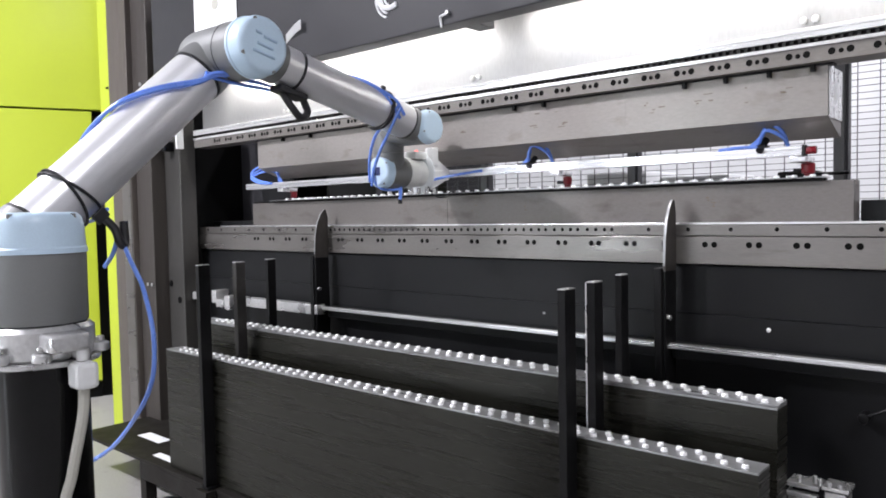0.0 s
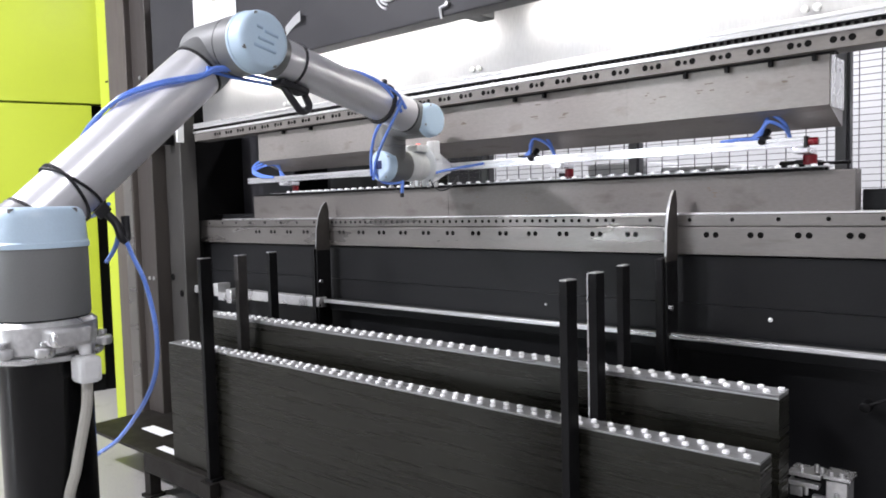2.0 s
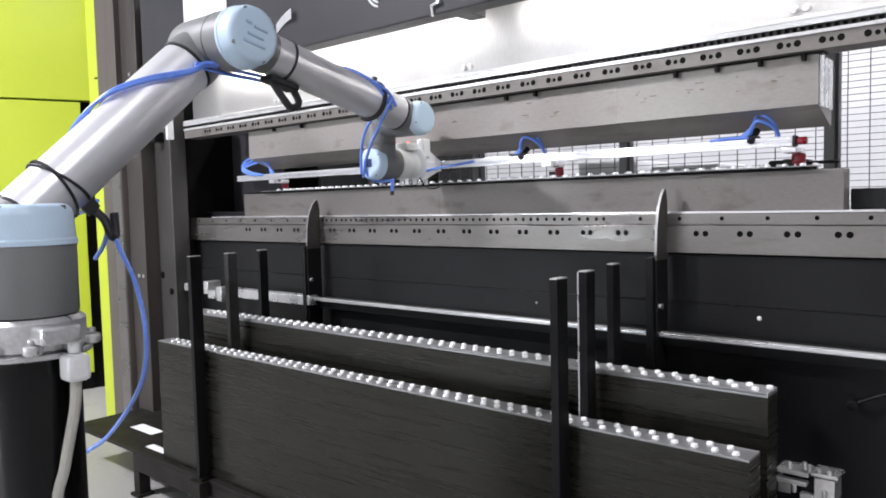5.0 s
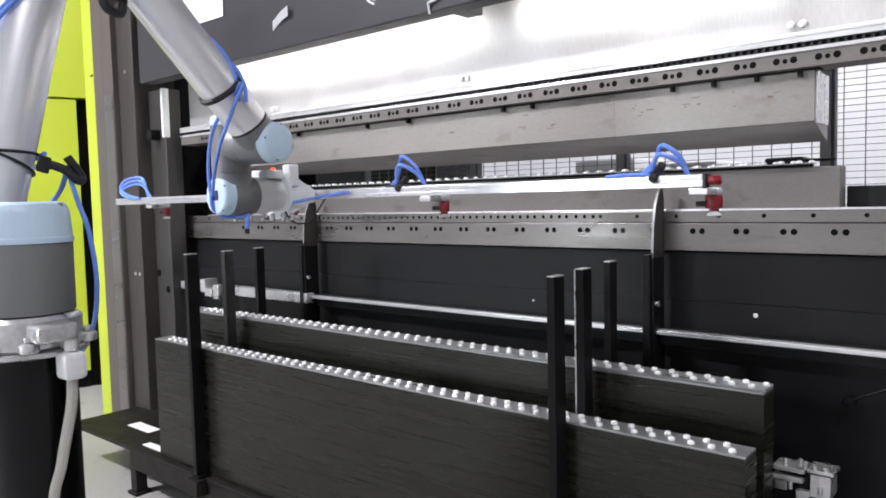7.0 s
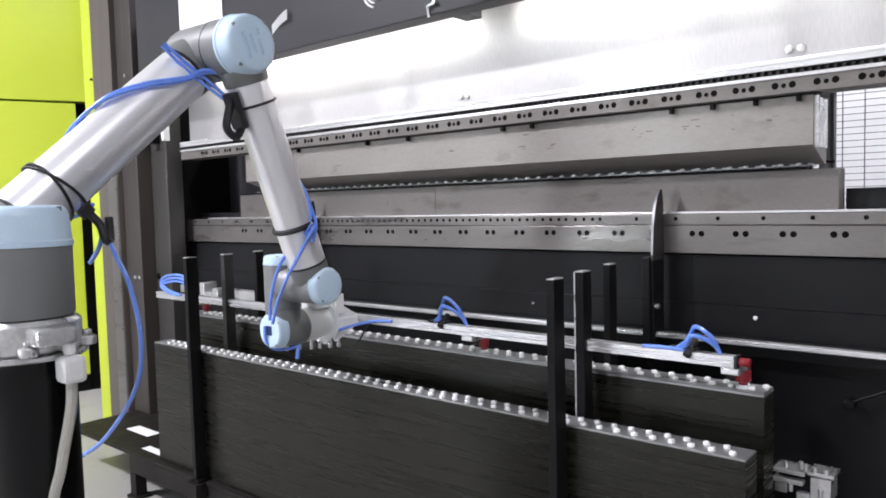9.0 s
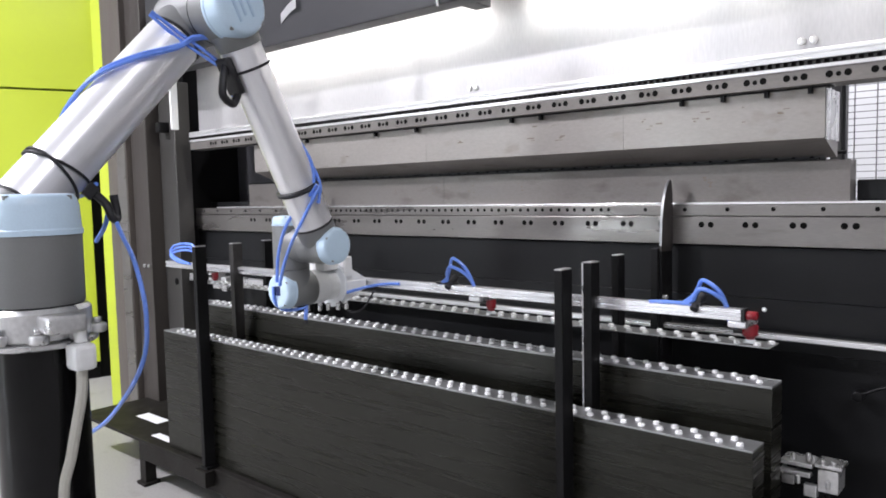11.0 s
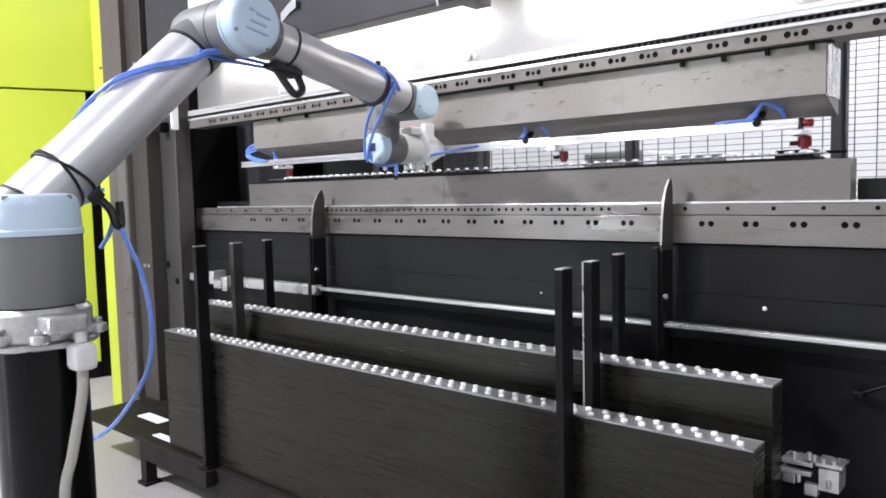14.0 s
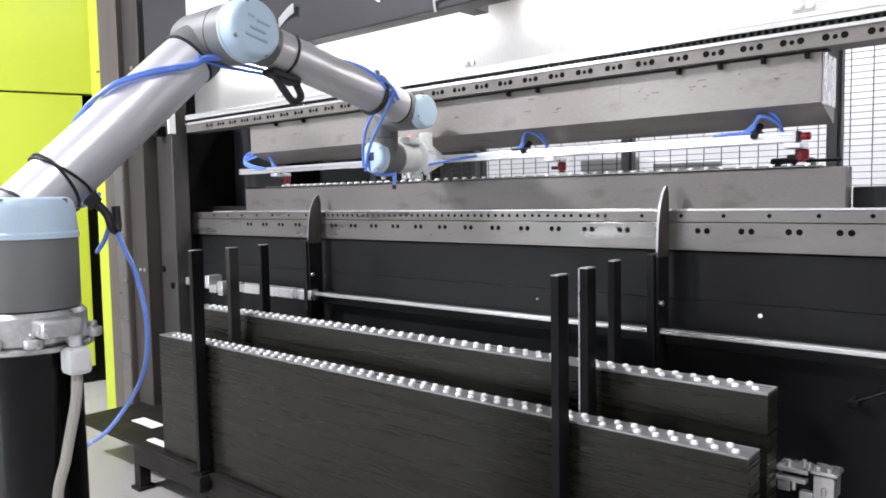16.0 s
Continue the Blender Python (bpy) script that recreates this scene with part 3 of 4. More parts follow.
part("top_plate", lathe((B.x, B.y, 0.770), (B.x, B.y, 1), [(0, 0.087), (0.002, 0.089), (0.008, 0.089), (0.0095, 0.087)], seg=40), "silver", ped)

K = 0.9565
robot = thing("industrial_robot", (0, 0, 0), "grey six-axis robot arm with pale blue joint caps", "robot")
robot.scale, robot.location = (K, K, K), (0, 0, 1 - K)
ped.scale, ped.location = (K, K, K), (B.x * K, B.y * K, 1 - K)
base = part("base", lathe((B.x, B.y, 0.780), (B.x, B.y, 1), [(0, 0.077), (0.004, 0.081), (0.046, 0.081), (0.050, 0.077), (0.053, 0.074)], seg=48), "silver", robot, "cast silver base flange")
for a in (-100, -60, -20, 20, 60):
    x, y = B.x + 0.088 * math.cos(radians(a)), B.y + 0.088 * math.sin(radians(a))
    part("flange_lug", rod((x, y, 0.7805), (x, y, 0.796), 0.015, seg=14, round_=0.004), "silver", base)
    part("flange_bolt", rod((x, y, 0.7965), (x, y, 0.806), 0.007, seg=10, round_=0.002), "bolt", base)
part("base_connector", box(B.x + 0.045, B.x + 0.120, B.y - 0.03, B.y + 0.03, 0.797, 0.826, 0.006), "silver", base)
CX, CY = B.x + 0.105, B.y + 0.022
part("connector_plug", rod((CX, CY, 0.7785), (CX, CY, 0.812), 0.0095, round_=0.003), "white", robot)
part("connector_plug", box(CX - 0.0205, CX + 0.0205, CY - 0.018, CY + 0.018, 0.735, 0.778, 0.008), "white", robot, "white plastic cable plug")
part("power_cable", tube([(CX, CY, 0.734), (CX, CY - 0.004, 0.69), (CX - 0.018, CY - 0.016, 0.60), (CX - 0.032, CY - 0.028, 0.50), (CX - 0.02, CY - 0.018, 0.2), (CX + 0.06, CY - 0.03, 0.01)], 0.0085), "cable", robot)

# links, each in its own space
def cap(parent, p0, p1, r, h):
    """A rounded pale blue joint cap with screws, from p0 outwards to p1's side."""
    p0, d = Vector(p0), (Vector(p1) - Vector(p0)).normalized()
    c = part("joint_cap", lathe(p0, p0 + d, [(0, r * 1.03), (h * 0.12, r * 1.03), (h * 0.16, r), (h * 0.72, r * 0.97), (h * 0.90, r * 0.92), (h * 0.98, r * 0.84), (h, r * 0.74)], seg=48), "cap", parent, "pale blue plastic joint cap")
    q = d.to_track_quat("Z", "Y").to_matrix()
    for a in (35, 125, 215, 305):
        s = p0 + q @ Vector((0.86 * r * math.cos(radians(a)), 0.86 * r * math.sin(radians(a)), h * 0.80))
        part("cap_screw", rod(s, s + d * h * 0.16, r * 0.075, seg=10), "joint", parent)
    return c, q


def cap_emblem(owner, p, d, q, r):
    bm = bmesh.new()
    for x0, x1, y in ((-0.42, 0.42, -0.30), (-0.30, 0.30, -0.04), (-0.1, 0.42, 0.24), (-0.42, -0.2, 0.30)):
        a, b = Vector(p) + q @ Vector((x0 * r, y * r, 0)), Vector(p) + q @ Vector((x1 * r, y * r, 0))
        rod(a, b, r * 0.055, bm, 8)
    part("cap_emblem", bm, "capmark", owner)


# shoulder: turns about the vertical through the base; x along the arm, y to its left
sh = part("shoulder", lathe((0, 0, -0.0985), (0, 0, 1), [(0, 0.0715), (0.003, 0.073), (0.112, 0.0735)], seg=48), "joint", robot, "matt grey cast joint body")
part("joint_seal", lathe((0, 0, -0.1010), (0, 0, 1), [(0, 0.070), (0.0025, 0.070)], seg=48), "seal", sh)
c, q = cap(sh, (0, 0, 0.0140), (0, 0, 1), 0.0735, 0.066)
part("shoulder_side", rod((0, 0.05, 0.0), (0, 0.118, 0.0), 0.074, round_=0.008, seg=40), "joint", sh)

# upper arm: pivots at the shoulder axis, x along the tube
UO = 0.1612
up = part("upper_arm", rod((0.055, UO, 0), (0.566, UO, 0), 0.0575, seg=48), "arm", robot, "satin aluminium arm tube")
part("shoulder_joint", rod((0, 0.119, 0), (0, 0.238, 0), 0.076, round_=0.012, seg=40), "joint", up)
cap(up, (0, 0.2385, 0), (0, 1, 0), 0.074, 0.03)
for x in (0.0775, 0.552):
    part("joint_seal", rod((x, UO, 0), (x + 0.006, UO, 0), 0.0595, seg=48), "seal", up)
part("arm_collar", lathe((0.04, UO, 0), (1, UO, 0), [(0, 0.055), (0.01, 0.061), (0.036, 0.061)], seg=40), "joint", up)
part("elbow_collar", lathe((0.5585, UO, 0), (1, UO, 0), [(0, 0.061), (0.03, 0.0605), (0.05, 0.056)], seg=40), "joint", up)
part("elbow_joint", lathe((A2, 0.2355, 0), (A2, -1, 0), [(0, 0.040), (0.004, 0.052), (0.014, 0.060), (0.03, 0.0635), (0.125, 0.0635)], seg=48), "joint", up)
for x, s in ((0.160, 1), (0.175, -1)):
    ring = [(x + 0.012 * s * math.sin(a), UO + 0.0605 * math.cos(a), 0.0605 * math.sin(a)) for a in [0.3927 * i for i in range(17)]]
    part("cable_tie", tube(ring, 0.0028, seg=8, steps=4), "strap", up)
part("tie_clip", box(0.150, 0.180, UO - 0.066, UO - 0.058, -0.062, -0.040, 0.003), "strap", up)
part("tie_clip", tube([(0.17, UO - 0.05, -0.05), (0.165, UO - 0.066, -0.085), (0.15, UO - 0.075, -0.11), (0.16, UO - 0.066, -0.12), (0.19, UO - 0.06, -0.09)], 0.008), "strap", up)
for k in (0, 1):
    o = 0.017 * k
    part("air_hose", tube([(0.17 + o, UO - 0.05, -0.055), (0.17 + o, UO + 0.03, -0.064), (0.22 + o, UO + 0.066, 0.0), (0.285 + o, UO + 0.052, 0.045), (0.355 + o, UO - 0.004, 0.0655), (0.43 + o * 0.7, UO - 0.048, 0.046),
                           (0.505 + o * 0.6, UO - 0.068, 0.008), (0.55, UO - 0.074 - 0.003 * k, -0.006 + 0.006 * k), (0.585, 0.07, -0.030 + 0.002 * k)], 0.0042), "hose", up, "bright blue pneumatic hose")

# forearm: pivots at the elbow axis
FO = 0.049
fo = part("forearm", lathe((0.0795, FO, 0), (1, FO, 0), [(0, 0.0455), (0.43, 0.0455)], seg=48), "arm", robot, "satin aluminium arm tube")
part("elbow_body", rod((0, 0.1095, 0), (0, 0.037, 0), 0.0640, seg=48), "joint", fo)
part("body_groove", rod((0, 0.0865, 0), (0, 0.0885, 0), 0.0646, seg=48), "seal", fo)
c, q = cap(fo, (0, 0.0365, 0), (0, -1, 0), 0.0645, 0.049)
cap_emblem(fo, (0, -0.0122, 0), (0, -1, 0), q, 0.066)
part("forearm_collar", lathe((0.045, FO, 0), (1, FO, 0), [(0, 0.050), (0.03, 0.049), (0.034, 0.047)], seg=40), "joint", fo)
part("joint_seal", rod((0.5098, FO, 0), (0.5148, FO, 0), 0.0462, seg=48), "seal", fo)
part("wrist_collar", lathe((0.515, FO, 0), (1, FO, 0), [(0, 0.0465), (0.02, 0.046), (0.04, 0.043)], seg=40), "joint", fo)
part("wrist_joint", rod((A3, 0.098, 0), (A3, 0.021, 0), 0.0455, seg=40), "joint", fo)
cap(fo, (A3, 0.0205, 0), (A3, -1, 0), 0.0455, 0.026)
for x in (0.125, 0.415):
    ring = [(x, FO + 0.0475 * math.cos(a), 0.0475 * math.sin(a)) for a in [0.3927 * i for i in range(17)]]
    part("cable_tie", tube(ring, 0.003 if x < 0.2 else 0.0065, seg=8, steps=4), "strap", fo)
part("strap_tail", box(0.410, 0.424, FO - 0.004, FO + 0.004, 0.046, 0.066, 0.002), "strap", fo)
part("tie_clip", box(0.085, 0.165, FO - 0.022, FO + 0.022, -0.062, -0.047, 0.005), "strap", fo)
part("tie_clip", tube([(0.10, FO, -0.055), (0.125, FO - 0.012, -0.085), (0.15, FO - 0.02, -0.105), (0.175, FO - 0.012, -0.085), (0.165, FO, -0.055)], 0.0085), "strap", fo)
for k in (0, 1):
    o = 0.014 * k
    part("air_hose", tube([(0.165, FO + 0.03, -0.046), (0.19 + o, FO + 0.055, 0.0), (0.25 + o, FO + 0.038, 0.036), (0.31 + o, FO + 0.002, 0.0505), (0.37 + o, FO - 0.032, 0.037), (0.415 + o * 0.5, FO - 0.046 - o * 0.3, 0.006 + o), (0.44 + o, FO - 0.052, -0.02 + o)], 0.0042), "hose", fo, "bright blue pneumatic hose")

eh = part("elbow_hose", tube([(0, 0, 0), (0, 0.006, 0.05), (0, 0.008, 0.10), (0, -0.002, 0.165)], 0.0036), "hose", robot, "dark blue pneumatic hose across the elbow")
part("air_hose", tube([(0.008, 0, 0), (0.010, 0.002, 0.05), (0.010, 0.004, 0.10), (0.006, -0.005, 0.165)], 0.0036), "hose", eh)

# wrist and tool: keeps its heading, origin where the last two axes meet; bar along x
wb = part("wrist_body", rod((0, 0.0985, 0), (0, 0.172, 0), 0.0450, seg=40, round_=0.004), "joint", robot)
wr = part("tool_joint", rod((0, -0.018, 0), (0, 0.05, 0), 0.0452, seg=40), "joint", robot)
part("wrist_drop", rod((0, D4, -0.062), (0, D4, 0.047), 0.0448, seg=40), "joint", wb)
cap(wb, (0, D4, 0.0475), (0, D4, 1), 0.0448, 0.024)
part("tool_drop", rod((0, 0, 0.0), (0, 0, 0.0525), 0.0440, seg=40), "joint", wr)
c, q = cap(wr, (0, -0.0185, 0), (0, -1, 0), 0.0455, 0.027)
part("cap_label", box(-0.010, 0.010, -0.0466, -0.0458, -0.010, 0.013), "capdark", wr)
part("tool_sleeve", rod((0, 0.0505, 0), (0, 0.092, 0), 0.0440, seg=40, round_=0.004), "white", wr)
part("tool_flange", rod((0, 0.0925, 0), (0, 0.125, 0), 0.040, seg=40), "white", wr)
part("tool_disc", rod((0, 0.1255, 0), (0, 0.131, 0), 0.060, seg=40, round_=0.001), "clear", wr)
part("valve_block", box(-0.03, 0.035, 0.075, 0.125, 0.041, 0.062, 0.004), "white", wr)
part("signal_light", rod((-0.012, 0.1285, 0.0600), (-0.012, 0.1285, 0.0690), 0.0065, round_=0.003), "signal", wr, "small glowing red signal light")
part("valve_block", box(0.02, 0.05, 0.131, 0.16, 0.02, 0.075, 0.004), "white", wr)
for x, y in ((-0.02, 0.02), (0.02, 0.07), (0.045, 0.11), (0.0, 0.045), (0.03, 0.09), (-0.015, 0.10), (0.055, 0.13)):
    part("fitting", rod((x, y, -0.044), (x, y, -0.062), 0.006, seg=10, round_=0.002), "silver", wr)
part("fitting_hose", tube([(0.015, 0.03, -0.043), (0.02, 0.025, -0.055), (0.02, 0.022, -0.078)], 0.005), "hose", wr)
part("signal_cable", tube([(0.04, 0.12, -0.04), (0.05, 0.13, -0.062), (0.065, 0.145, -0.072), (0.08, 0.17, -0.06), (0.085, 0.21, -0.012)], 0.0022), "strap", wr)
part("fitting_hose", rod((0.02, 0.022, -0.078), (0.02, 0.022, -0.090), 0.006, seg=10), "seal", wr)
part("air_hose", tube([(-0.012, -0.050, 0.012), (-0.010, -0.049, -0.025), (0.0, -0.03, -0.047), (0.012, 0.0, -0.050), (0.02, 0.03, -0.046)], 0.0040), "hose", wr, "bright blue pneumatic hose")
wh = part("wrist_hose", tube([(0, 0, 0.02), (-0.004, -0.006, -0.01), (-0.022, -0.014, -0.07), (-0.030, -0.016, -0.13), (-0.022, -0.012, -0.20), (-0.004, -0.004, -0.262)], 0.0040), "hose", robot, "bright blue pneumatic hose")
part("air_hose", tube([(0.010, 0, 0.022), (0.014, -0.010, -0.01), (0.016, -0.020, -0.07), (0.010, -0.020, -0.13), (0.006, -0.014, -0.20), (0.010, -0.006, -0.262)], 0.0040), "hose", wh)

BYO = 0.225
grip = part("suction_gripper", box(-1.026, 1.036, BYO - 0.007, BYO + 0.007, -0.002, 0.002), "alu", robot)
for z0, z1 in ((0.002, 0.011), (-0.011, -0.002)):
    part("bar", box(-1.027, 1.037, BYO - 0.011, BYO + 0.011, z0, z1, 0.001), "alu", grip, "bright aluminium profile bar")
part("bar_bracket", box(-0.035, 0.045, 0.1315, BYO - 0.0115, -0.020, 0.010, 0.004), "white", grip, "white mounting bracket")
for x in (-0.032, 0.038):
    part("gusset", prism([(0.1315, 0.058), (0.1315, -0.050), (BYO - 0.0115, -0.014), (BYO - 0.0115, 0.011)], x, x + 0.005), "white", grip)
part("bar_end", box(1.0375, 1.043, BYO - 0.012, BYO + 0.012, -0.012, 0.012, 0.001), "seal", grip)
SY = 0.276


def suction_unit(x, big):
    part("cup_block", box(x - 0.022, x + 0.012, BYO - 0.010, SY + 0.010, -0.0245, -0.0115, 0.003), "alu", grip)
    part("cup_body", rod((x, SY, -0.048), (x, SY, -0.025), 0.0145 if big else 0.012, seg=20, round_=0.003), "red", grip, "red suction cup holder")
    part("cup_neck", rod((x, SY, -0.0535), (x, SY, -0.0485), 0.0085, seg=16), "red", grip)
    part("cup_lip", lathe((x, SY, -0.0605), (x, SY, 1), [(0, 0.0125), (0.002, 0.0125), (0.007, 0.008)], seg=20), "clear", grip)
    part("cup_port", rod((x - 0.03, SY - 0.004, -0.040), (x - 0.0125, SY, -0.040), 0.005, seg=10), "seal", grip)
    if big:
        part("cup_top", rod((x + 0.0095, BYO, 0.000), (x + 0.030, BYO, 0.000), 0.0085, seg=16, round_=0.002), "red", grip)


for x, big in ((-0.80, 0), (-0.12, 0), (0.42, 0), (1.034, 1)):
    suction_unit(x, big)


def hose_loop(x, h, w):
    for k in (0, 1):
        s = 1 - 0.25 * k
        part("hose_loop", tube([(x - 0.02, BYO - 0.008, 0.012), (x + 0.004, BYO - 0.012, 0.03 * s), (x + 0.012, BYO - 0.01 - 0.012 * k, h * 0.72 * s), (x + w * 0.45, BYO - 0.022 - 0.008 * k, h * s), (x + w * 0.88, BYO - 0.014, h * 0.70 * s), (x + w, BYO + 0.006, 0.012), (x + w + 0.01, BYO, -0.018)], 0.0042), "hose", grip, "bright blue pneumatic hose")
    part("hose_tie", rod((x + 0.006, BYO - 0.016, 0.004), (x + 0.012, BYO + 0.012, 0.03), 0.008, seg=10), "strap", grip)
    part("hose_tie", box(x - 0.035, x + 0.02, BYO - 0.0135, BYO + 0.0135, 0.0112, 0.017, 0.002), "strap", grip)


hose_loop(0.33, 0.078, 0.072)
hose_loop(0.945, 0.062, 0.06)
for k in (0, 1, 2):
    part("hose_loop", tube([(-0.80 - 0.01 * k, BYO, 0.012), (-0.83, BYO - 0.012, 0.050 + 0.012 * k), (-0.90 - 0.02 * k, BYO - 0.012, 0.055 + 0.009 * k), (-0.985, BYO - 0.012, 0.035 + 0.006 * k), (-0.93, BYO - 0.014, 0.012 + 0.005 * k), (-0.85, BYO - 0.0135, 0.008)], 0.0042), "hose", grip, "bright blue pneumatic hose")
for k, (a, b) in enumerate(((0.86, 0.935), (0.88, 0.95))):
    part("bar_hose", tube([(a, BYO - 0.010, 0.012), ((a + b) / 2, BYO - 0.012, 0.0145), (b, BYO - 0.010, 0.013)], 0.0036), "hose", grip)
part("bar_hose", tube([(0.05, 0.135, -0.02), (0.07, 0.18, -0.010), (0.11, BYO - 0.013, -0.002), (0.17, BYO - 0.0125, 0.003)], 0.0040), "hose", grip)

drop = part("hanging_hose", tube([(0, 0, 0), (0.05, 0, -0.061), (0.095, 0, -0.113), (0.126, 0, -0.206), (0.097, 0, -0.305), (-0.04, 0, -0.426), (-0.19, 0, -0.504)], 0.0044), "hose", robot, "bright blue pneumatic hose hanging in a bow")
part("air_hose", tube([(0, 0, 0), (-0.006, 0.0, -0.022), (-0.026, 0.0, -0.048), (-0.062, 0.0, -0.074)], 0.0045), "hose", drop)


# ---- what moves ----
TOOL = [(0.0, -1.485, 1.478, 1.119), (1.5, -1.485, 1.480, 1.117), (3.0, -1.485, 1.485, 1.112), (4.2, -1.485, 1.482, 1.114), (5.3, -1.485, 1.475, 1.116), (5.8, -1.484, 1.37, 1.122), (6.3, -1.484, 1.218, 1.101),
        (6.5, -1.487, 1.156, 1.079), (7.0, -1.493, 1.001, 1.023), (7.5, -1.495, 1.013, 1.016), (8.0, -1.496, 1.137, 0.975), (8.5, -1.491, 1.137, 0.897),
        (9.0, -1.484, 1.130, 0.696), (9.2, -1.484, 1.130, 0.683), (9.6, -1.484, 1.130, 0.680), (10.5, -1.484, 1.130, 0.680), (10.9, -1.488, 1.136, 0.740), (11.3, -1.493, 1.142, 0.875), (11.5, -1.496, 1.142, 0.948), (12.0, -1.497, 1.111, 0.997),
        (12.5, -1.498, 1.029, 1.095), (13.0, -1.493, 1.184, 1.114), (13.5, -1.485, 1.433, 1.131), (14.0, -1.486, 1.476, 1.131), (14.5, -1.486, 1.478, 1.138), (15.0, -1.485, 1.480, 1.132), (15.5, -1.483, 1.481, 1.125), (16.0, -1.483, 1.478, 1.120)]
TILT = [(0, 0), (7.5, 0), (8.0, -3.0), (8.5, -1.5), (9.0, 0), (10.9, 0), (11.5, -2.8), (12.0, -1.6), (12.5, -2.0), (13.0, -2.5), (13.5, -1.3), (14.0, 0), (16, 0)]
RAM = [(0, 0), (6.4, 0), (6.6, -0.010), (7.0, -0.036), (7.5, -0.066), (7.9, -0.0785), (9.3, -0.0785), (10.0, -0.090), (10.6, -0.090), (11.0, -0.083), (11.4, -0.0815), (11.6, -0.074), (12.0, -0.048), (12.5, -0.018), (12.9, 0), (16, 0)]


def smooth(rows, t):
    """Monotone cubic between rows of (time, value)."""
    n = len(rows)
    i = max(0, min(n - 2, sum(1 for r in rows if r[0] <= t) - 1))

    def slope(k):
        if k == 0 or k == n - 1:
            return 0.0
        a = (rows[k][1] - rows[k - 1][1]) / (rows[k][0] - rows[k - 1][0])
        b = (rows[k + 1][1] - rows[k][1]) / (rows[k + 1][0] - rows[k][0])
        return 0.0 if a * b <= 0 else 2 * a * b / (a + b)
    (t0, v0), (t1, v1) = rows[i], rows[i + 1]
    h = t1 - t0
    s = max(0.0, min(1.0, (t - t0) / h))
    return v0 * (1 + 2 * s) * (1 - s) ** 2 + h * slope(i) * s * (1 - s) ** 2 + v1 * s * s * (3 - 2 * s) + h * slope(i + 1) * s * s * (s - 1)


def tool_at(t):
    return Vector([smooth([(r[0], r[k]) for r in TOOL], t) for k in (1, 2, 3)])


def axes(x, y, at):
    z = x.cross(y)
    return Matrix(((x.x, y.x, z.x, at.x), (x.y, y.y, z.y, at.y), (x.z, y.z, z.z, at.z), (0, 0, 0, 1)))


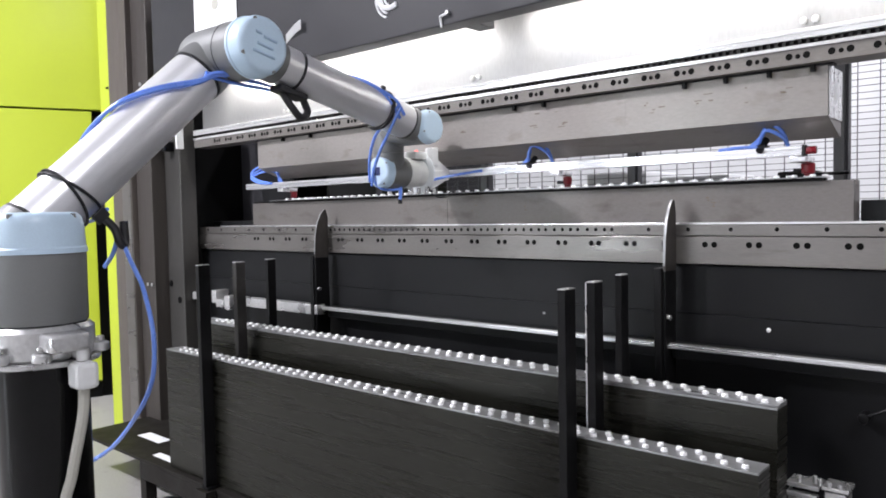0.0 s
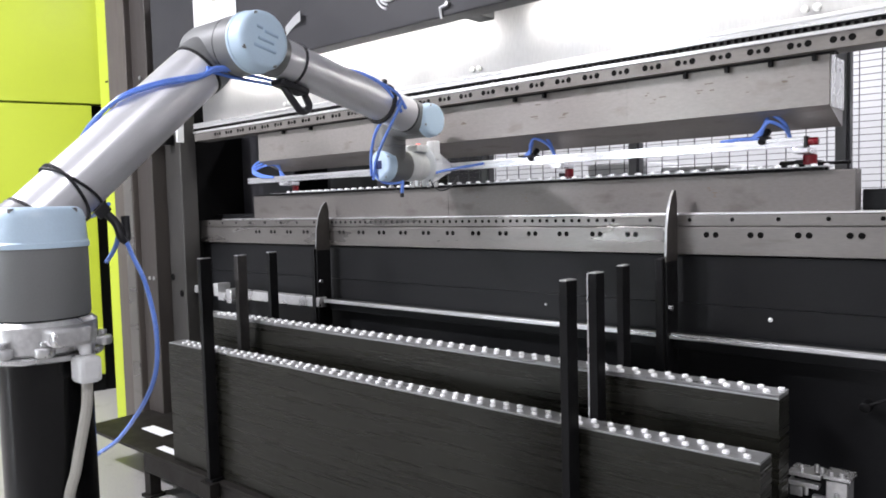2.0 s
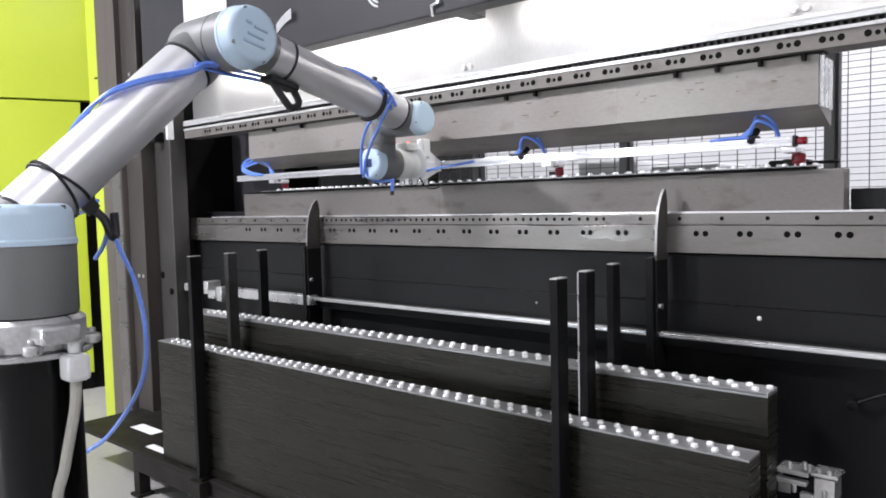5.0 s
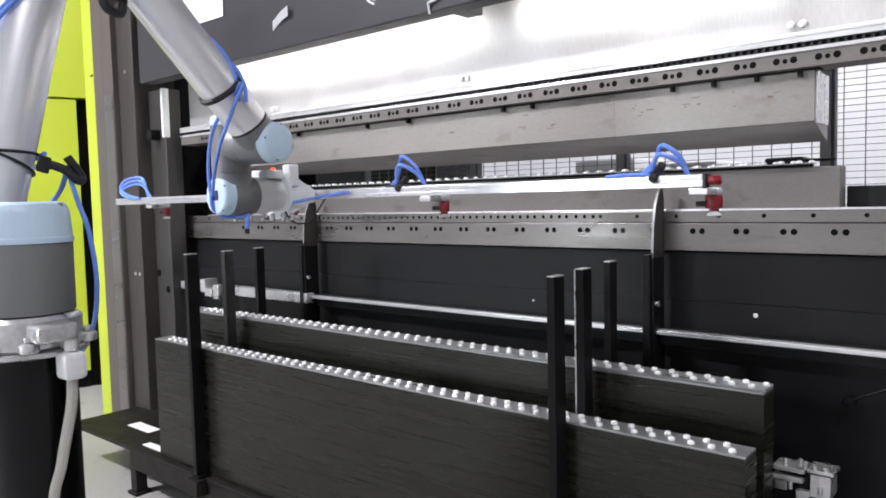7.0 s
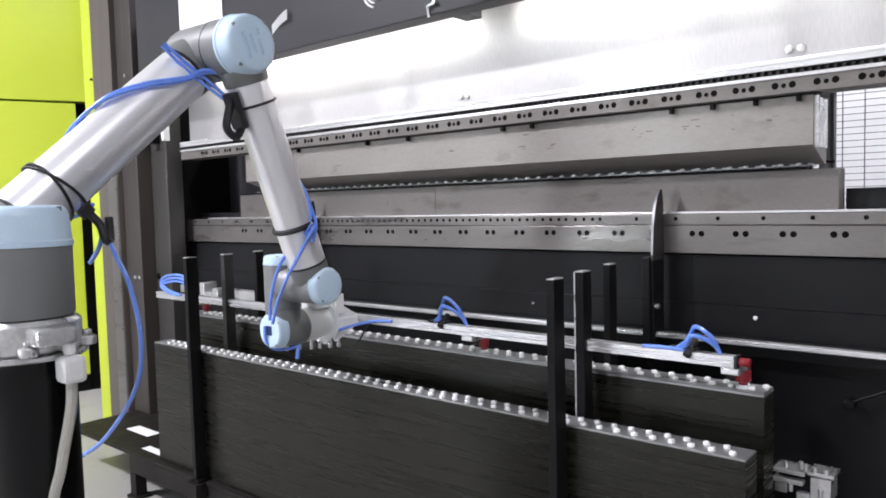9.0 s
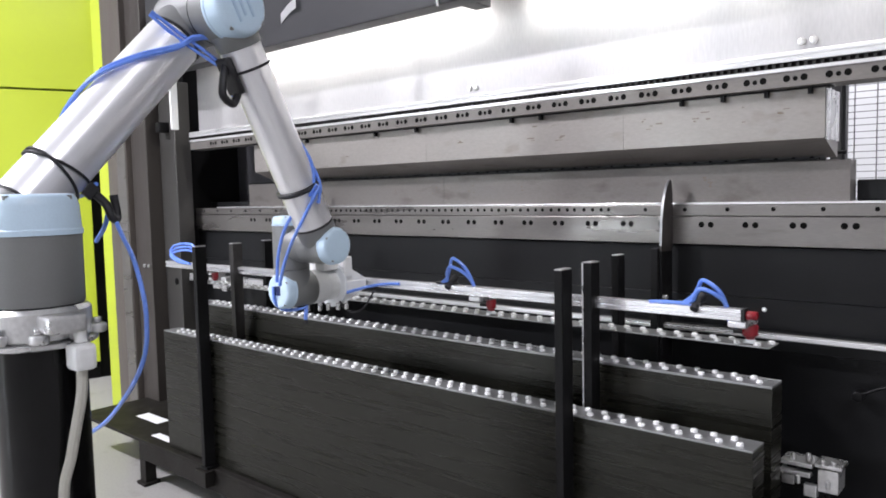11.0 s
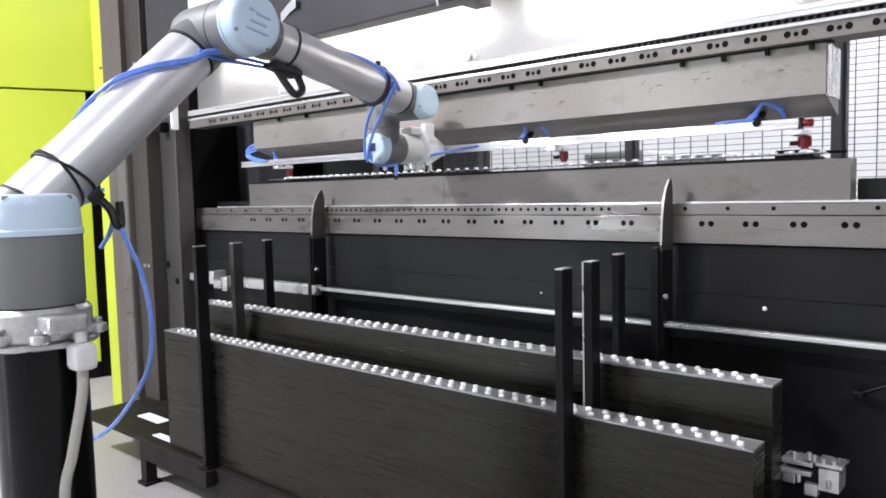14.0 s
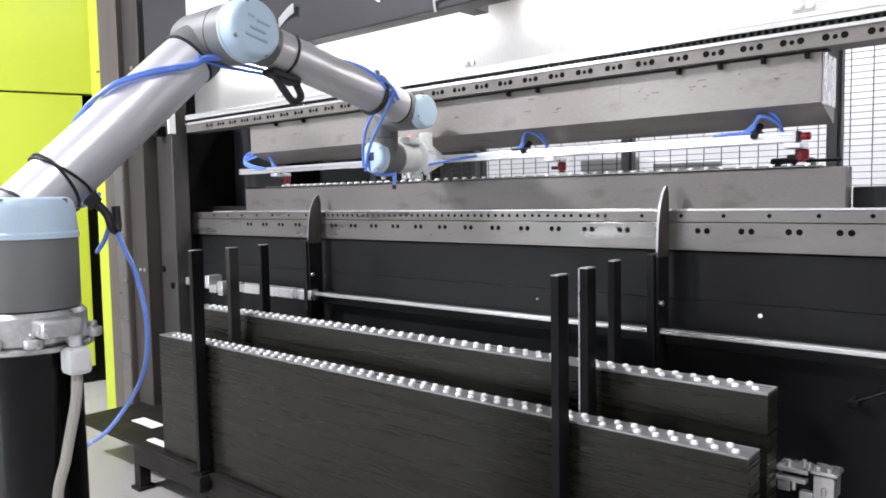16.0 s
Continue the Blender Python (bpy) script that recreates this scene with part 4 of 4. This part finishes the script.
def arm_at(t):
    """Poses of the links for the tool's place: the robot's own geometry."""
    w, tip = tool_at(t), pose(0, 0, 0, smooth(TILT, t))
    p = w + Vector((0, 0, D5))
    d = Vector((p.x, p.y)) - B
    a = math.atan2(d.y, d.x) - math.asin(D4 / d.length)
    u, n, z = Vector((math.cos(a), math.sin(a), 0)), Vector((-math.sin(a), math.cos(a), 0)), Vector((0, 0, 1))
    reach, h = math.sqrt(d.length_squared - D4 ** 2), p.z - ZS
    c = math.hypot(reach, h)
    th = math.atan2(h, reach) + math.acos(max(-1, min(1, (A2 ** 2 + c * c - A3 ** 2) / (2 * A2 * c))))
    s = Vector((B.x, B.y, ZS))
    e = s + A2 * (math.cos(th) * u + math.sin(th) * z)
    q = s + reach * u + h * z
    x2, x3 = math.cos(th) * u + math.sin(th) * z, (q - e).normalized()
    clip = axes(x2, n, s) @ Vector((0.175, UO - 0.047, -0.098))
    swing = pose(clip.x, clip.y, clip.z, 0, 90 * max(0, clip.z - 0.996))
    strap = axes(x3, n, e) @ Vector((0.425, FO - 0.052, -0.004))
    zz = (strap - (w + Vector((-0.01, -0.06, -0.03)))).normalized()
    xx = (u.cross(zz)).normalized()
    hang = axes(xx, zz.cross(xx), strap)
    p1, p2 = axes(x2, n, s) @ Vector((0.535, UO - 0.066, 0.004)), axes(x3, n, e) @ Vector((0.10, FO + 0.018, -0.056))
    ez = (p1 - p2).normalized()
    ey = (n - ez * n.dot(ez)).normalized()
    return {eh: axes(ey.cross(ez), ey, p2), wh: hang, sh: axes(u, n, s), up: axes(x2, n, s), fo: axes(x3, n, e), wb: axes(u, n, q), wr: Matrix.Translation(w) @ tip, grip: Matrix.Translation(w) @ tip, drop: swing}


def motions():
    times = [0.1 * i for i in range(161)]
    poses = [(t, arm_at(t)) for t in times]
    for part_ in (sh, up, fo, wb, wr, grip, drop, wh, eh):
        walk(part_, [(t, p[part_]) for t, p in poses])
    walk(ram, [(t, pose(0, 0, smooth(RAM, t))) for t in times])
    rest = (XC, 1.664, 1.0577)
    walk(strip_a, [(0, pose(*rest)), (9.3, pose(*rest)), (10.0, pose(XC, 1.68, 1.0485)), (12.45, pose(XC, 1.68, 1.0485)), (12.6, pose(XC, 1.650, 1.058, 20)), (12.7, pose(XC, 1.612, 1.025, 40)),
                   (12.8, pose(XC, 1.57, 0.945, 48)), (12.9, pose(XC, 1.50, 0.72, 40)), (13.0, pose(XC, 1.47, 0.42, 30)), (13.15, pose(XC, 1.47, TZ + 0.0215, 0)), (16, pose(XC, 1.47, TZ + 0.0215, 0))])
    for f, s in zip(flanges_a, (-1, 1)):
        walk(f, [(0, pose(0, 0, 0)), (9.3, pose(0, 0, 0)), (10.0, pose(0, 0, 0, 44 * s)), (16, pose(0, 0, 0, 44 * s))])
    rows = [(0, pose(XC, 1.3585, 0.6490)), (10.5, pose(XC, 1.3585, 0.6490))]
    for t in times:
        if t > 10.55:
            w = tool_at(t) * K + Vector((0, 0, 1 - K))
            rows.append((t, pose(XC + (w.x + 1.4195), w.y + SY * K + 0.012 * max(0, min(1, (11.3 - t) / 0.7)), max(0.6490, w.z - 0.0613 + K * SY * math.sin(radians(smooth(TILT, t)))))))
    walk(strip_b, rows)


motions()
